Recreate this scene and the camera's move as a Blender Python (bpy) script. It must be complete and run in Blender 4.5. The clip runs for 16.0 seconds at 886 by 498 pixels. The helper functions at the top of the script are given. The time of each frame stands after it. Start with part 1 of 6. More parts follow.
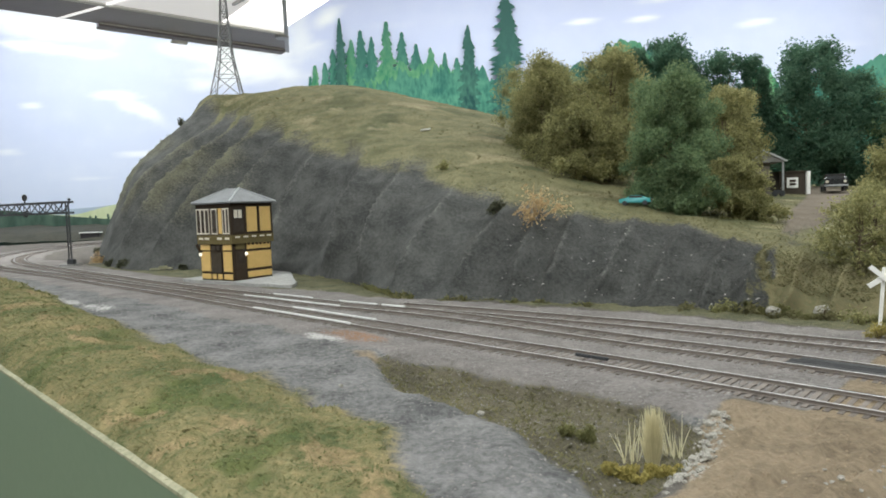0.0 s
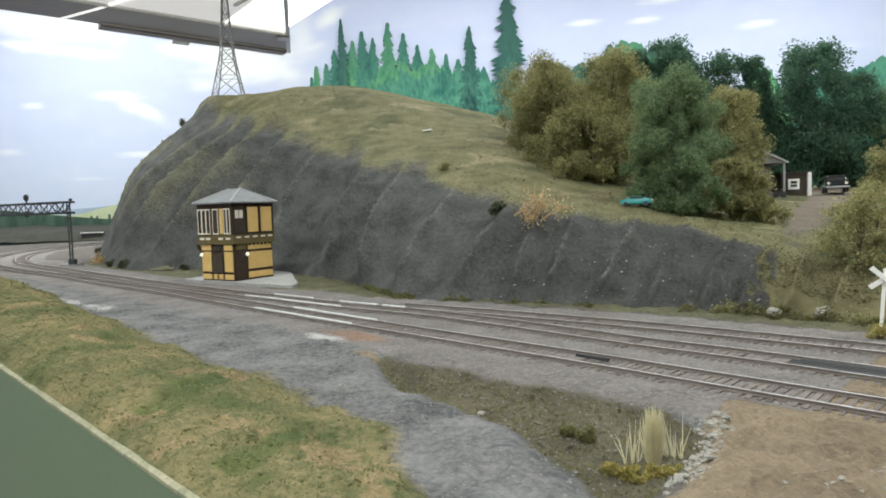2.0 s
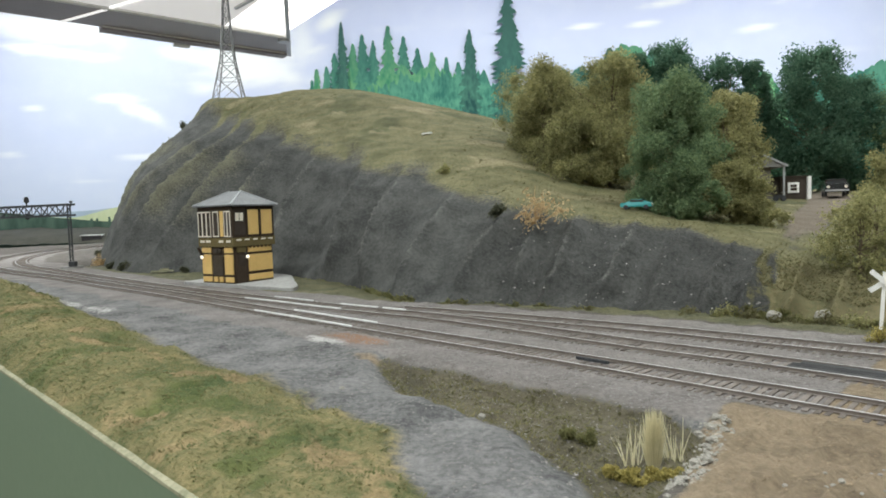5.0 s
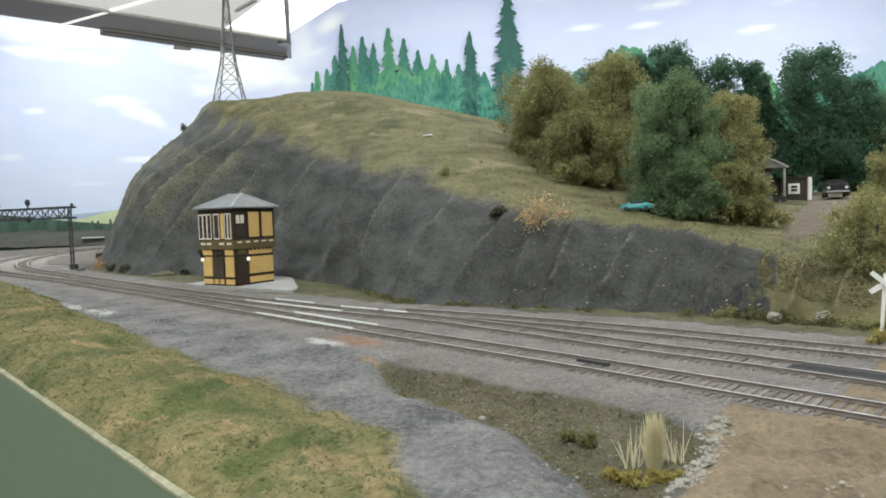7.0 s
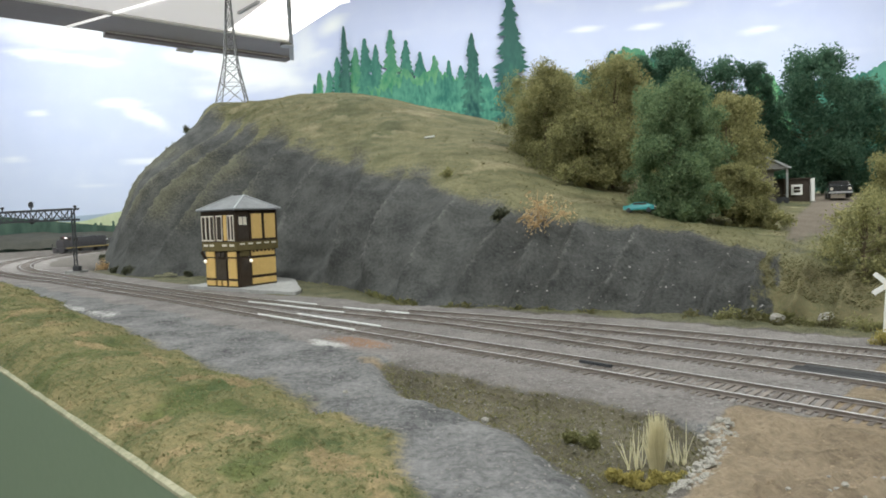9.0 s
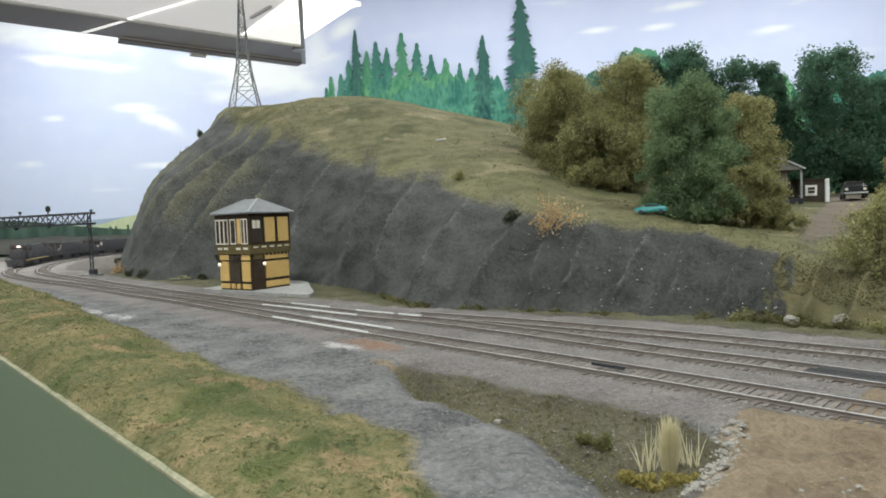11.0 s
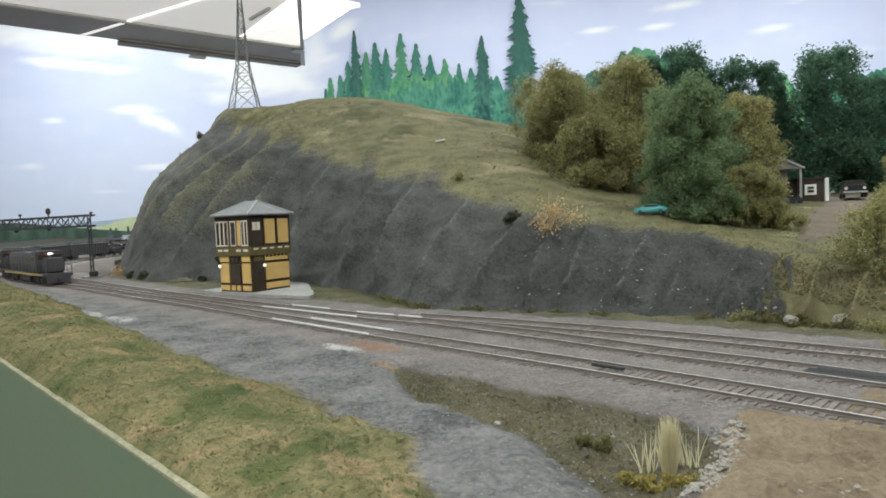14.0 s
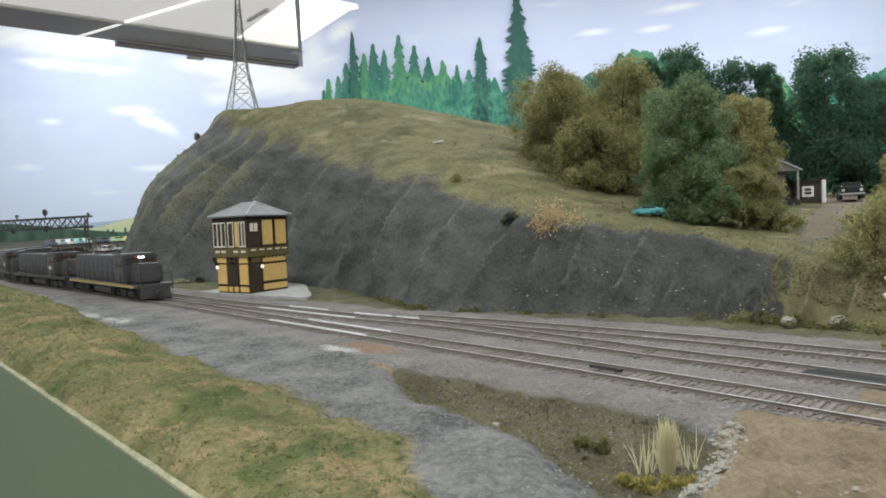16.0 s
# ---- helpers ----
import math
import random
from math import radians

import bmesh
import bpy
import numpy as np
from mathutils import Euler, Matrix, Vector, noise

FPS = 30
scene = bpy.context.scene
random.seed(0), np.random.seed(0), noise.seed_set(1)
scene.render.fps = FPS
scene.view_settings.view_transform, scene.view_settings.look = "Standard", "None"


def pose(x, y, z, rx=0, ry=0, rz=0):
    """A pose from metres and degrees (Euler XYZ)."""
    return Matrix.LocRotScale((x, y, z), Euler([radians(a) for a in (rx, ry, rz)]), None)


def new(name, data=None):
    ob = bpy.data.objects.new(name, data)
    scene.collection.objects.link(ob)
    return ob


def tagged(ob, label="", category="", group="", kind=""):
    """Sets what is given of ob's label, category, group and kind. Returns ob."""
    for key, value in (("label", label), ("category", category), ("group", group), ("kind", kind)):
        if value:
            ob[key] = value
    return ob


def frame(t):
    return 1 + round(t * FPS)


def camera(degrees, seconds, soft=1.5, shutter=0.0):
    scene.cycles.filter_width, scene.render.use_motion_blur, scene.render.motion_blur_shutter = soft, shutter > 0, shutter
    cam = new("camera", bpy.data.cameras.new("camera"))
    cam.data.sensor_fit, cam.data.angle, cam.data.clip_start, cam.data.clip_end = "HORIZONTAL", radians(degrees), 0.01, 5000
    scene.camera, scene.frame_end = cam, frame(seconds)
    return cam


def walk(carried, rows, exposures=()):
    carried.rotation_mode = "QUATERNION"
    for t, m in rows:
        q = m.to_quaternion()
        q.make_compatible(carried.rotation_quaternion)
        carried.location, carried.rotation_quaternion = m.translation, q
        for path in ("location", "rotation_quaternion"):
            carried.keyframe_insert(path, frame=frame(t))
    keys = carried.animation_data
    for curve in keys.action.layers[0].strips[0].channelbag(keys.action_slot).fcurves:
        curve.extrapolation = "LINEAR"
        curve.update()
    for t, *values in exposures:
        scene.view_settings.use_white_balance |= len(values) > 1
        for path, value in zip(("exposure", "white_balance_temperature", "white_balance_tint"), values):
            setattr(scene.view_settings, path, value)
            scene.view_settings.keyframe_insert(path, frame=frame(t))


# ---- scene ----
# ---------------------------------------------------------------- the camera and its walk
cam = camera(69.5, 16.0, soft=1.8, shutter=0.8)
walk(cam, (
    (0.0, pose(0.0002, 0.0001, 0.0664, 86.43, 1.98, -0.15)),
    (0.5, pose(0.0001, 0.0004, 0.0661, 86.37, 1.87, -0.15)),
    (1.0, pose(-0.0001, 0.0000, 0.0661, 86.48, 1.80, -0.12)),
    (1.5, pose(0.0000, 0.0000, 0.0660, 86.46, 1.79, -0.10)),
    (2.0, pose(0.0002, -0.0000, 0.0661, 86.52, 1.87, -0.06)),
    (2.5, pose(-0.0002, -0.0002, 0.0658, 86.55, 1.71, -0.11)),
    (3.0, pose(-0.0000, -0.0001, 0.0659, 86.56, 1.77, -0.11)),
    (3.5, pose(-0.0000, -0.0000, 0.0659, 86.55, 1.77, -0.12)),
    (4.0, pose(-0.0001, -0.0002, 0.0660, 86.61, 1.74, -0.11)),
    (6.5, pose(-0.0001, -0.0006, 0.0661, 86.93, 1.88, 0.01)),
    (7.0, pose(0.0001, -0.0007, 0.0664, 86.93, 1.91, -0.01)),
    (7.5, pose(0.0003, -0.0011, 0.0670, 87.05, 2.17, 0.01)),
    (8.0, pose(0.0002, -0.0012, 0.0668, 87.11, 2.02, 0.12)),
    (8.5, pose(-0.0000, -0.0013, 0.0666, 87.12, 2.00, 0.12)),
    (9.0, pose(0.0000, -0.0011, 0.0664, 87.07, 1.97, 0.19)),
    (11.5, pose(-0.0003, -0.0035, 0.0672, 87.32, 2.33, 1.38)),
    (12.0, pose(-0.0002, -0.0037, 0.0674, 87.30, 2.39, 1.42)),
    (12.5, pose(-0.0007, -0.0035, 0.0664, 87.28, 2.03, 1.37)),
    (13.0, pose(-0.0004, -0.0030, 0.0665, 87.22, 2.07, 1.26)),
    (13.5, pose(0.0001, -0.0033, 0.0676, 87.29, 2.53, 1.16)),
    (14.0, pose(-0.0001, -0.0036, 0.0676, 87.32, 2.46, 1.21)),
    (14.5, pose(-0.0006, -0.0036, 0.0665, 87.51, 2.13, 1.32)),
    (15.0, pose(-0.0007, -0.0036, 0.0663, 87.49, 1.96, 1.32)),
    (15.5, pose(-0.0006, -0.0039, 0.0666, 87.51, 2.02, 1.44)),
    (16.0, pose(-0.0001, -0.0032, 0.0674, 87.45, 2.40, 1.02)),
), exposures=((0.0, 0.06), (9.0, 0.04), (11.5, -0.06), (16.0, -0.06)))

# ---------------------------------------------------------------- world and light
world = bpy.data.worlds.new("room_air")
world.use_nodes = True
world.node_tree.nodes["Background"].inputs[0].default_value = (0.80, 0.86, 1.0, 1)
world.node_tree.nodes["Background"].inputs[1].default_value = 0.4
scene.world = world


def added_strip_light(x, y, z, sx, sy, watts, rz=0.0):
    """One added area light out of view, shining down."""
    data = bpy.data.lights.new("added_strip_light", "AREA")
    data.shape, data.size, data.size_y, data.energy = "RECTANGLE", sx, sy, watts
    data.color = (0.94, 1.0, 0.98)
    ob = new("added_strip_light", data)
    ob.matrix_basis = pose(x, y, z, 0, 0, rz)
    return tagged(ob, "added area light out of view", "lamp", kind="structure")


# Unseen ceiling fixtures, placed by eye; the last was added to brighten the fascia.
LIGHTS = ((-0.3, -0.35, 1.30, 1.2, 0.12, 23.0, -30), (1.2, 0.2, 1.30, 1.2, 0.12, 16.0, 10),
          (-1.75, 2.15, 1.36, 1.2, 0.12, 26.0, 30), (0.2, 2.05, 1.36, 1.2, 0.12, 22.0, 0), (1.7, 2.1, 1.36, 1.2, 0.12, 25.0, 0), (-1.4, -1.3, 1.36, 1.2, 0.12, 30.0, 45))
for row in LIGHTS:
    added_strip_light(*row)
# Added light under the canopy panels, lifting the dark left of the hill.
added_strip_light(-0.97, 1.20, 0.588, 1.1, 0.30, 7.5, 40)

# ---------------------------------------------------------------- materials
def mat(name, lo, hi, scale=300.0, rough=0.85, metal=0.0, bump=0.0, fine=6.0, spread=0.25, island=False, obj=False, coat=0.0, leafy=False):
    """A surface that wanders between two colours at two scales, with relief."""
    m = bpy.data.materials.new(name)
    m.use_nodes = True
    nt = m.node_tree
    bsdf = nt.nodes["Principled BSDF"]
    tc = nt.nodes.new("ShaderNodeTexCoord")
    n1, n2 = nt.nodes.new("ShaderNodeTexNoise"), nt.nodes.new("ShaderNodeTexNoise")
    n1.inputs["Scale"].default_value, n2.inputs["Scale"].default_value = scale, scale * fine
    n1.inputs["Detail"].default_value = n2.inputs["Detail"].default_value = 4
    add = nt.nodes.new("ShaderNodeMath")
    add.operation = "MULTIPLY_ADD"
    add.inputs[1].default_value = 0.5
    half = nt.nodes.new("ShaderNodeMath")
    half.operation = "MULTIPLY"
    half.inputs[1].default_value = 0.5
    ramp = nt.nodes.new("ShaderNodeValToRGB")
    ramp.color_ramp.elements[0].position, ramp.color_ramp.elements[1].position = 0.5 - spread, 0.5 + spread
    ramp.color_ramp.elements[0].color, ramp.color_ramp.elements[1].color = (*lo, 1), (*hi, 1)
    for n in (n1, n2):
        nt.links.new(tc.outputs["Object"], n.inputs["Vector"])
    nt.links.new(n2.outputs["Fac"], half.inputs[0])
    nt.links.new(n1.outputs["Fac"], add.inputs[0])
    nt.links.new(half.outputs[0], add.inputs[2])
    source = add.outputs[0]
    if island or obj:
        rnd = nt.nodes.new("ShaderNodeObjectInfo" if obj else "ShaderNodeNewGeometry")
        mix = nt.nodes.new("ShaderNodeMath")
        mix.operation = "MULTIPLY_ADD"
        mix.inputs[1].default_value, mix.inputs[2].default_value = 0.38, -0.19
        nt.links.new(rnd.outputs["Random" if obj else "Random Per Island"], mix.inputs[0])
        plus = nt.nodes.new("ShaderNodeMath")
        nt.links.new(source, plus.inputs[0])
        nt.links.new(mix.outputs[0], plus.inputs[1])
        source = plus.outputs[0]
    nt.links.new(source, ramp.inputs[0])
    nt.links.new(ramp.outputs[0], bsdf.inputs["Base Color"])
    bsdf.inputs["Roughness"].default_value, bsdf.inputs["Metallic"].default_value = rough, metal
    bsdf.inputs["Coat Weight"].default_value = coat
    if rough > 0.6:
        bsdf.inputs["Specular IOR Level"].default_value = 0.2
    if bump:
        b = nt.nodes.new("ShaderNodeBump")
        b.inputs["Strength"].default_value, b.inputs["Distance"].default_value = 0.8, bump
        nt.links.new(n2.outputs["Fac"], b.inputs["Height"])
        nt.links.new(b.outputs[0], bsdf.inputs["Normal"])
    if leafy:
        tr, ms = nt.nodes.new("ShaderNodeBsdfTranslucent"), nt.nodes.new("ShaderNodeMixShader")
        nt.links.new(ramp.outputs[0], tr.inputs["Color"])
        ms.inputs[0].default_value = 0.5
        nt.links.new(bsdf.outputs[0], ms.inputs[1])
        nt.links.new(tr.outputs[0], ms.inputs[2])
        nt.links.new(ms.outputs[0], nt.nodes["Material Output"].inputs["Surface"])
    return m


def glow(name, colour, strength):
    m = bpy.data.materials.new(name)
    m.use_nodes = True
    b = m.node_tree.nodes["Principled BSDF"]
    b.inputs["Base Color"].default_value = (*colour, 1)
    b.inputs["Emission Color"].default_value, b.inputs["Emission Strength"].default_value = (*colour, 1), strength
    return m


def masked(name, layers, base, bump=0.0026, rough=0.95):
    """Ground cover: layers (mask attribute, low colour, high colour) laid over a base pair, each edge broken by grain."""
    m = bpy.data.materials.new(name)
    m.use_nodes = True
    nt = m.node_tree
    bsdf = nt.nodes["Principled BSDF"]
    bsdf.inputs["Roughness"].default_value = rough
    bsdf.inputs["Specular IOR Level"].default_value = 0.15
    tc = nt.nodes.new("ShaderNodeTexCoord")
    big, grain = nt.nodes.new("ShaderNodeTexNoise"), nt.nodes.new("ShaderNodeTexNoise")
    big.inputs["Scale"].default_value, grain.inputs["Scale"].default_value = 40, 360
    big.inputs["Detail"].default_value, grain.inputs["Detail"].default_value = 6, 5
    grain.inputs["Roughness"].default_value = 0.75
    for n in (big, grain):
        nt.links.new(tc.outputs["Object"], n.inputs["Vector"])
    fac = nt.nodes.new("ShaderNodeMath")
    fac.operation = "MULTIPLY_ADD"
    fac.inputs[1].default_value = 0.45
    part2 = nt.nodes.new("ShaderNodeMath")
    part2.operation = "MULTIPLY"
    part2.inputs[1].default_value = 0.55
    nt.links.new(grain.outputs["Fac"], part2.inputs[0])
    nt.links.new(big.outputs["Fac"], fac.inputs[0])
    nt.links.new(part2.outputs[0], fac.inputs[2])

    def ramp(lo, hi):
        r = nt.nodes.new("ShaderNodeValToRGB")
        r.color_ramp.elements[0].position, r.color_ramp.elements[1].position = 0.38, 0.62
        r.color_ramp.elements[0].color, r.color_ramp.elements[1].color = (*lo, 1), (*hi, 1)
        nt.links.new(fac.outputs[0], r.inputs[0])
        return r.outputs[0]

    colour = ramp(*base)
    for attr, lo, hi in layers:
        a = nt.nodes.new("ShaderNodeAttribute")
        a.attribute_name = attr
        w = nt.nodes.new("ShaderNodeMath")
        w.operation = "MULTIPLY_ADD"
        w.inputs[1].default_value = 0.9
        nt.links.new(grain.outputs["Fac"], w.inputs[0])
        nt.links.new(a.outputs["Fac"], w.inputs[2])
        s = nt.nodes.new("ShaderNodeMapRange")
        s.interpolation_type = "SMOOTHSTEP"
        s.inputs[1].default_value, s.inputs[2].default_value = 0.75, 1.15
        nt.links.new(w.outputs[0], s.inputs[0])
        mx = nt.nodes.new("ShaderNodeMix")
        mx.data_type = "RGBA"
        nt.links.new(s.outputs[0], mx.inputs[0])
        nt.links.new(colour, mx.inputs[6])
        nt.links.new(ramp(lo, hi), mx.inputs[7])
        colour = mx.outputs[2]
    nt.links.new(colour, bsdf.inputs["Base Color"])
    b = nt.nodes.new("ShaderNodeBump")
    b.inputs["Strength"].default_value, b.inputs["Distance"].default_value = 0.9, bump
    nt.links.new(grain.outputs["Fac"], b.inputs["Height"])
    nt.links.new(b.outputs[0], bsdf.inputs["Normal"])
    return m


M_GROUND = masked("ground_cover", (
    ("dirt", (0.078, 0.078, 0.079), (0.252, 0.246, 0.242)),
    ("ballast", (0.142, 0.127, 0.120), (0.276, 0.252, 0.239)),
    ("sand", (0.150, 0.115, 0.078), (0.310, 0.243, 0.168)),
    ("ditch", (0.074, 0.067, 0.047), (0.160, 0.140, 0.096)),
    ("verge", (0.072, 0.076, 0.044), (0.178, 0.164, 0.098)),
    ("grass", (0.082, 0.105, 0.044), (0.285, 0.234, 0.118)),
    ("lush", (0.050, 0.078, 0.028), (0.155, 0.165, 0.062)),
    ("dry", (0.19, 0.145, 0.075), (0.36, 0.275, 0.15)),
    ("rust", (0.20, 0.12, 0.08), (0.32, 0.20, 0.14)),
    ("chalk", (0.40, 0.385, 0.37), (0.58, 0.56, 0.54))),
    ((0.080, 0.071, 0.063), (0.165, 0.148, 0.132)))
M_HILL = masked("hill_cover", (
    # pale crest tone that stands in for light on the ridges
    ("crest_light", (0.092, 0.092, 0.086), (0.185, 0.182, 0.168)),
    ("moss", (0.094, 0.091, 0.067), (0.182, 0.175, 0.128)),
    ("turf", (0.098, 0.098, 0.050), (0.225, 0.204, 0.112)),
    ("scrub", (0.060, 0.070, 0.036), (0.135, 0.138, 0.070)),
    ("straw", (0.190, 0.168, 0.098), (0.310, 0.272, 0.165)),
    ("earth", (0.088, 0.076, 0.042), (0.180, 0.148, 0.080)),
    ("drive", (0.145, 0.118, 0.092), (0.210, 0.174, 0.138))),
    ((0.043, 0.044, 0.043), (0.108, 0.109, 0.103)), bump=0.0011)
M_GRASS = mat("grass_fibre", (0.090, 0.122, 0.052), (0.295, 0.255, 0.128), 28, island=True, leafy=True, spread=0.35)
M_TURF = mat("turf_fibre", (0.105, 0.108, 0.052), (0.250, 0.222, 0.118), 30, island=True, leafy=True, spread=0.4)
M_FOOT = mat("foot_weeds", (0.105, 0.125, 0.050), (0.290, 0.262, 0.120), 30, island=True, leafy=True, spread=0.4)
M_ROCKBIT = mat("dark_rock", (0.034, 0.034, 0.033), (0.110, 0.108, 0.100), 60, island=True, spread=0.4)
M_STONE = mat("pale_stone", (0.20, 0.19, 0.18), (0.55, 0.53, 0.50), 200, island=True, bump=0.0005)
M_GRAVEL = mat("gravel", (0.16, 0.15, 0.142), (0.32, 0.30, 0.285), 60, island=True, spread=0.4)
M_SANDBIT = mat("sand_crumb", (0.15, 0.11, 0.072), (0.36, 0.28, 0.19), 60, island=True, spread=0.4)
M_RAIL = mat("rail_steel", (0.115, 0.095, 0.082), (0.215, 0.184, 0.160), 150, rough=0.6)
# Worn rail heads; part of their highlight is put into the pale colour.
M_RAILTOP = mat("worn_rail_head_glint", (0.17, 0.155, 0.142), (0.66, 0.65, 0.64), 22, rough=0.35, metal=0.35)
M_TIE = mat("weathered_tie", (0.092, 0.076, 0.066), (0.205, 0.175, 0.154), 200, obj=True, bump=0.0003)
M_PLANK = mat("crossing_plank", (0.020, 0.020, 0.022), (0.062, 0.060, 0.060), 150, obj=True)
M_CONCRETE = mat("pale_concrete", (0.20, 0.197, 0.19), (0.44, 0.435, 0.42), 120, bump=0.0003)
M_YELLOW = mat("ochre_paint", (0.56, 0.36, 0.115), (0.72, 0.49, 0.185), 90, rough=0.6)
M_BROWN = mat("dark_brown_timber", (0.030, 0.020, 0.013), (0.062, 0.043, 0.028), 150, rough=0.7)
M_CREAM = mat("cream_sash", (0.62, 0.56, 0.46), (0.78, 0.72, 0.62), 150, rough=0.6)
M_OLIVE = mat("olive_trim", (0.095, 0.075, 0.03), (0.16, 0.125, 0.055), 120, rough=0.7)
M_DARKPANE = mat("dark_pane", (0.035, 0.028, 0.022), (0.07, 0.055, 0.045), 50, rough=0.15)
M_ROOF = mat("slate_roof", (0.095, 0.098, 0.105), (0.20, 0.204, 0.212), 60, rough=0.6, bump=0.0004)
M_ROOFRIB = mat("roof_hip", (0.30, 0.31, 0.32), (0.42, 0.43, 0.44), 60, rough=0.5)
M_LAMP = glow("lamp_glass", (1.0, 0.92, 0.78), 0.7)
M_STEEL = mat("black_steel", (0.018, 0.02, 0.024), (0.05, 0.052, 0.058), 100, rough=0.55)
M_PYLON = mat("grey_lattice", (0.11, 0.108, 0.11), (0.21, 0.205, 0.21), 60, rough=0.5)
M_WHITE = mat("white_paint", (0.70, 0.69, 0.66), (0.84, 0.83, 0.81), 90, rough=0.6)
M_FASCIA = mat("green_fascia", (0.140, 0.190, 0.118), (0.165, 0.215, 0.138), 8, rough=0.55, fine=40)
M_EDGE = mat("raw_board_edge", (0.13, 0.14, 0.080), (0.40, 0.37, 0.26), 90)
M_LEAF_OLIVE = mat("olive_foliage", (0.168, 0.172, 0.078), (0.455, 0.425, 0.205), 22, island=True, leafy=True)
M_LEAF_GREEN = mat("green_foliage", (0.105, 0.170, 0.090), (0.265, 0.345, 0.180), 22, island=True, leafy=True)
M_LEAF_DARK = mat("dark_foliage", (0.052, 0.118, 0.078), (0.150, 0.255, 0.165), 18, island=True, leafy=True)
M_LEAF_RUST = mat("dry_brown_foliage", (0.40, 0.27, 0.14), (0.70, 0.54, 0.32), 45, island=True, leafy=True)
M_LEAF_YELLOW = mat("yellow_moss", (0.25, 0.215, 0.065), (0.52, 0.44, 0.16), 80, island=True, leafy=True)
M_STRAW = mat("straw", (0.55, 0.50, 0.30), (0.80, 0.74, 0.53), 80, island=True, leafy=True)
M_LEAF_SCRUB = mat("dark_scrub", (0.055, 0.062, 0.040), (0.135, 0.135, 0.088), 45, island=True, leafy=True)
M_BARK = mat("bark", (0.07, 0.05, 0.03), (0.20, 0.16, 0.11), 200, bump=0.0005)
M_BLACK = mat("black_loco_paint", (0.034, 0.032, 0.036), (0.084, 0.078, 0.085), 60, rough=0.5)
M_STRIPE = mat("yellow_stripe", (0.26, 0.19, 0.07), (0.46, 0.35, 0.14), 120, rough=0.6)
M_RED = mat("red_marker", (0.5, 0.05, 0.04), (0.6, 0.07, 0.05), 90, rough=0.5)
M_DARKGREY = mat("dark_grey_car", (0.036, 0.034, 0.037), (0.088, 0.083, 0.086), 60, rough=0.7)
M_RACK = mat("rust_brown_rack", (0.045, 0.03, 0.028), (0.11, 0.08, 0.07), 60, rough=0.7)


# ---------------------------------------------------------------- mesh helpers
def part(name, bm, material, parent=None, label="", smooth=False):
    """Link a bmesh as one mesh object, under a thing or a part."""
    me = bpy.data.meshes.new(name)
    bm.to_mesh(me)
    bm.free()
    me.materials.append(material)
    if smooth:
        me.polygons.foreach_set("use_smooth", [True] * len(me.polygons))
    ob = new(name, me)
    if parent:
        ob.parent = parent
    return tagged(ob, label) if label else ob


def raw(name, verts, faces, material, parent=None, smooth=False):
    me = bpy.data.meshes.new(name)
    me.from_pydata(verts, [], faces)
    me.materials.append(material)
    if smooth:
        me.polygons.foreach_set("use_smooth", [True] * len(me.polygons))
    me.update()
    ob = new(name, me)
    if parent:
        ob.parent = parent
    return ob


def box(bm, x0, x1, y0, y1, z0, z1, m=None):
    vs = [bm.verts.new((x, y, z)) for z in (z0, z1) for y in (y0, y1) for x in (x0, x1)]
    for f in ((0, 2, 3, 1), (4, 5, 7, 6), (0, 1, 5, 4), (2, 6, 7, 3), (0, 4, 6, 2), (1, 3, 7, 5)):
        bm.faces.new([vs[i] for i in f])
    if m:
        bmesh.ops.transform(bm, matrix=m, verts=vs)
    return vs


def bar(bm, p, q, w):
    """A square bar from p to q."""
    p, q = Vector(p), Vector(q)
    d = q - p
    m = Matrix.Translation(p) @ d.to_track_quat("Z", "Y").to_matrix().to_4x4()
    box(bm, -w / 2, w / 2, -w / 2, w / 2, 0, d.length, m)


def rod(bm, p, q, r0, r1, n=7):
    p, q = Vector(p), Vector(q)
    d = q - p
    m = Matrix.Translation((p + q) / 2) @ d.to_track_quat("Z", "Y").to_matrix().to_4x4()
    bmesh.ops.create_cone(bm, cap_ends=True, segments=n, radius1=r0, radius2=r1, depth=d.length, matrix=m)


def mesh_box(*a):
    bm = bmesh.new()
    box(bm, *a)
    return bm


def soft_box(x0, x1, y0, y1, z0, z1, r):
    bm = mesh_box(x0, x1, y0, y1, z0, z1)
    bmesh.ops.bevel(bm, geom=bm.edges[:], offset=r, segments=2, affect="EDGES")
    return bm


def thing(name, m, label, category, group=""):
    ob = new(name)
    ob.empty_display_size = 0.01
    ob.matrix_basis = m
    return tagged(ob, label, category, group)


def catmull(pts, n):
    """Points along a smooth line through pts, n to a span."""
    p = np.array([2 * np.array(pts[0]) - np.array(pts[1]), *pts, 2 * np.array(pts[-1]) - np.array(pts[-2])], float)
    out = []
    for i in range(1, len(p) - 2):
        for k in range(n):
            t = k / n
            out.append(0.5 * (2 * p[i] + (p[i + 1] - p[i - 1]) * t + (2 * p[i - 1] - 5 * p[i] + 4 * p[i + 1] - p[i + 2]) * t * t
                              + (3 * p[i] - p[i - 1] - 3 * p[i + 1] + p[i + 2]) * t ** 3))
    out.append(p[-2])
    return np.array(out)


def fbm(x, y, s, seed=0.0, octaves=4):
    return np.array([noise.fractal((a * s, b * s, seed), 1.0, 2.0, octaves) for a, b in zip(np.ravel(x), np.ravel(y))]).reshape(np.shape(x))


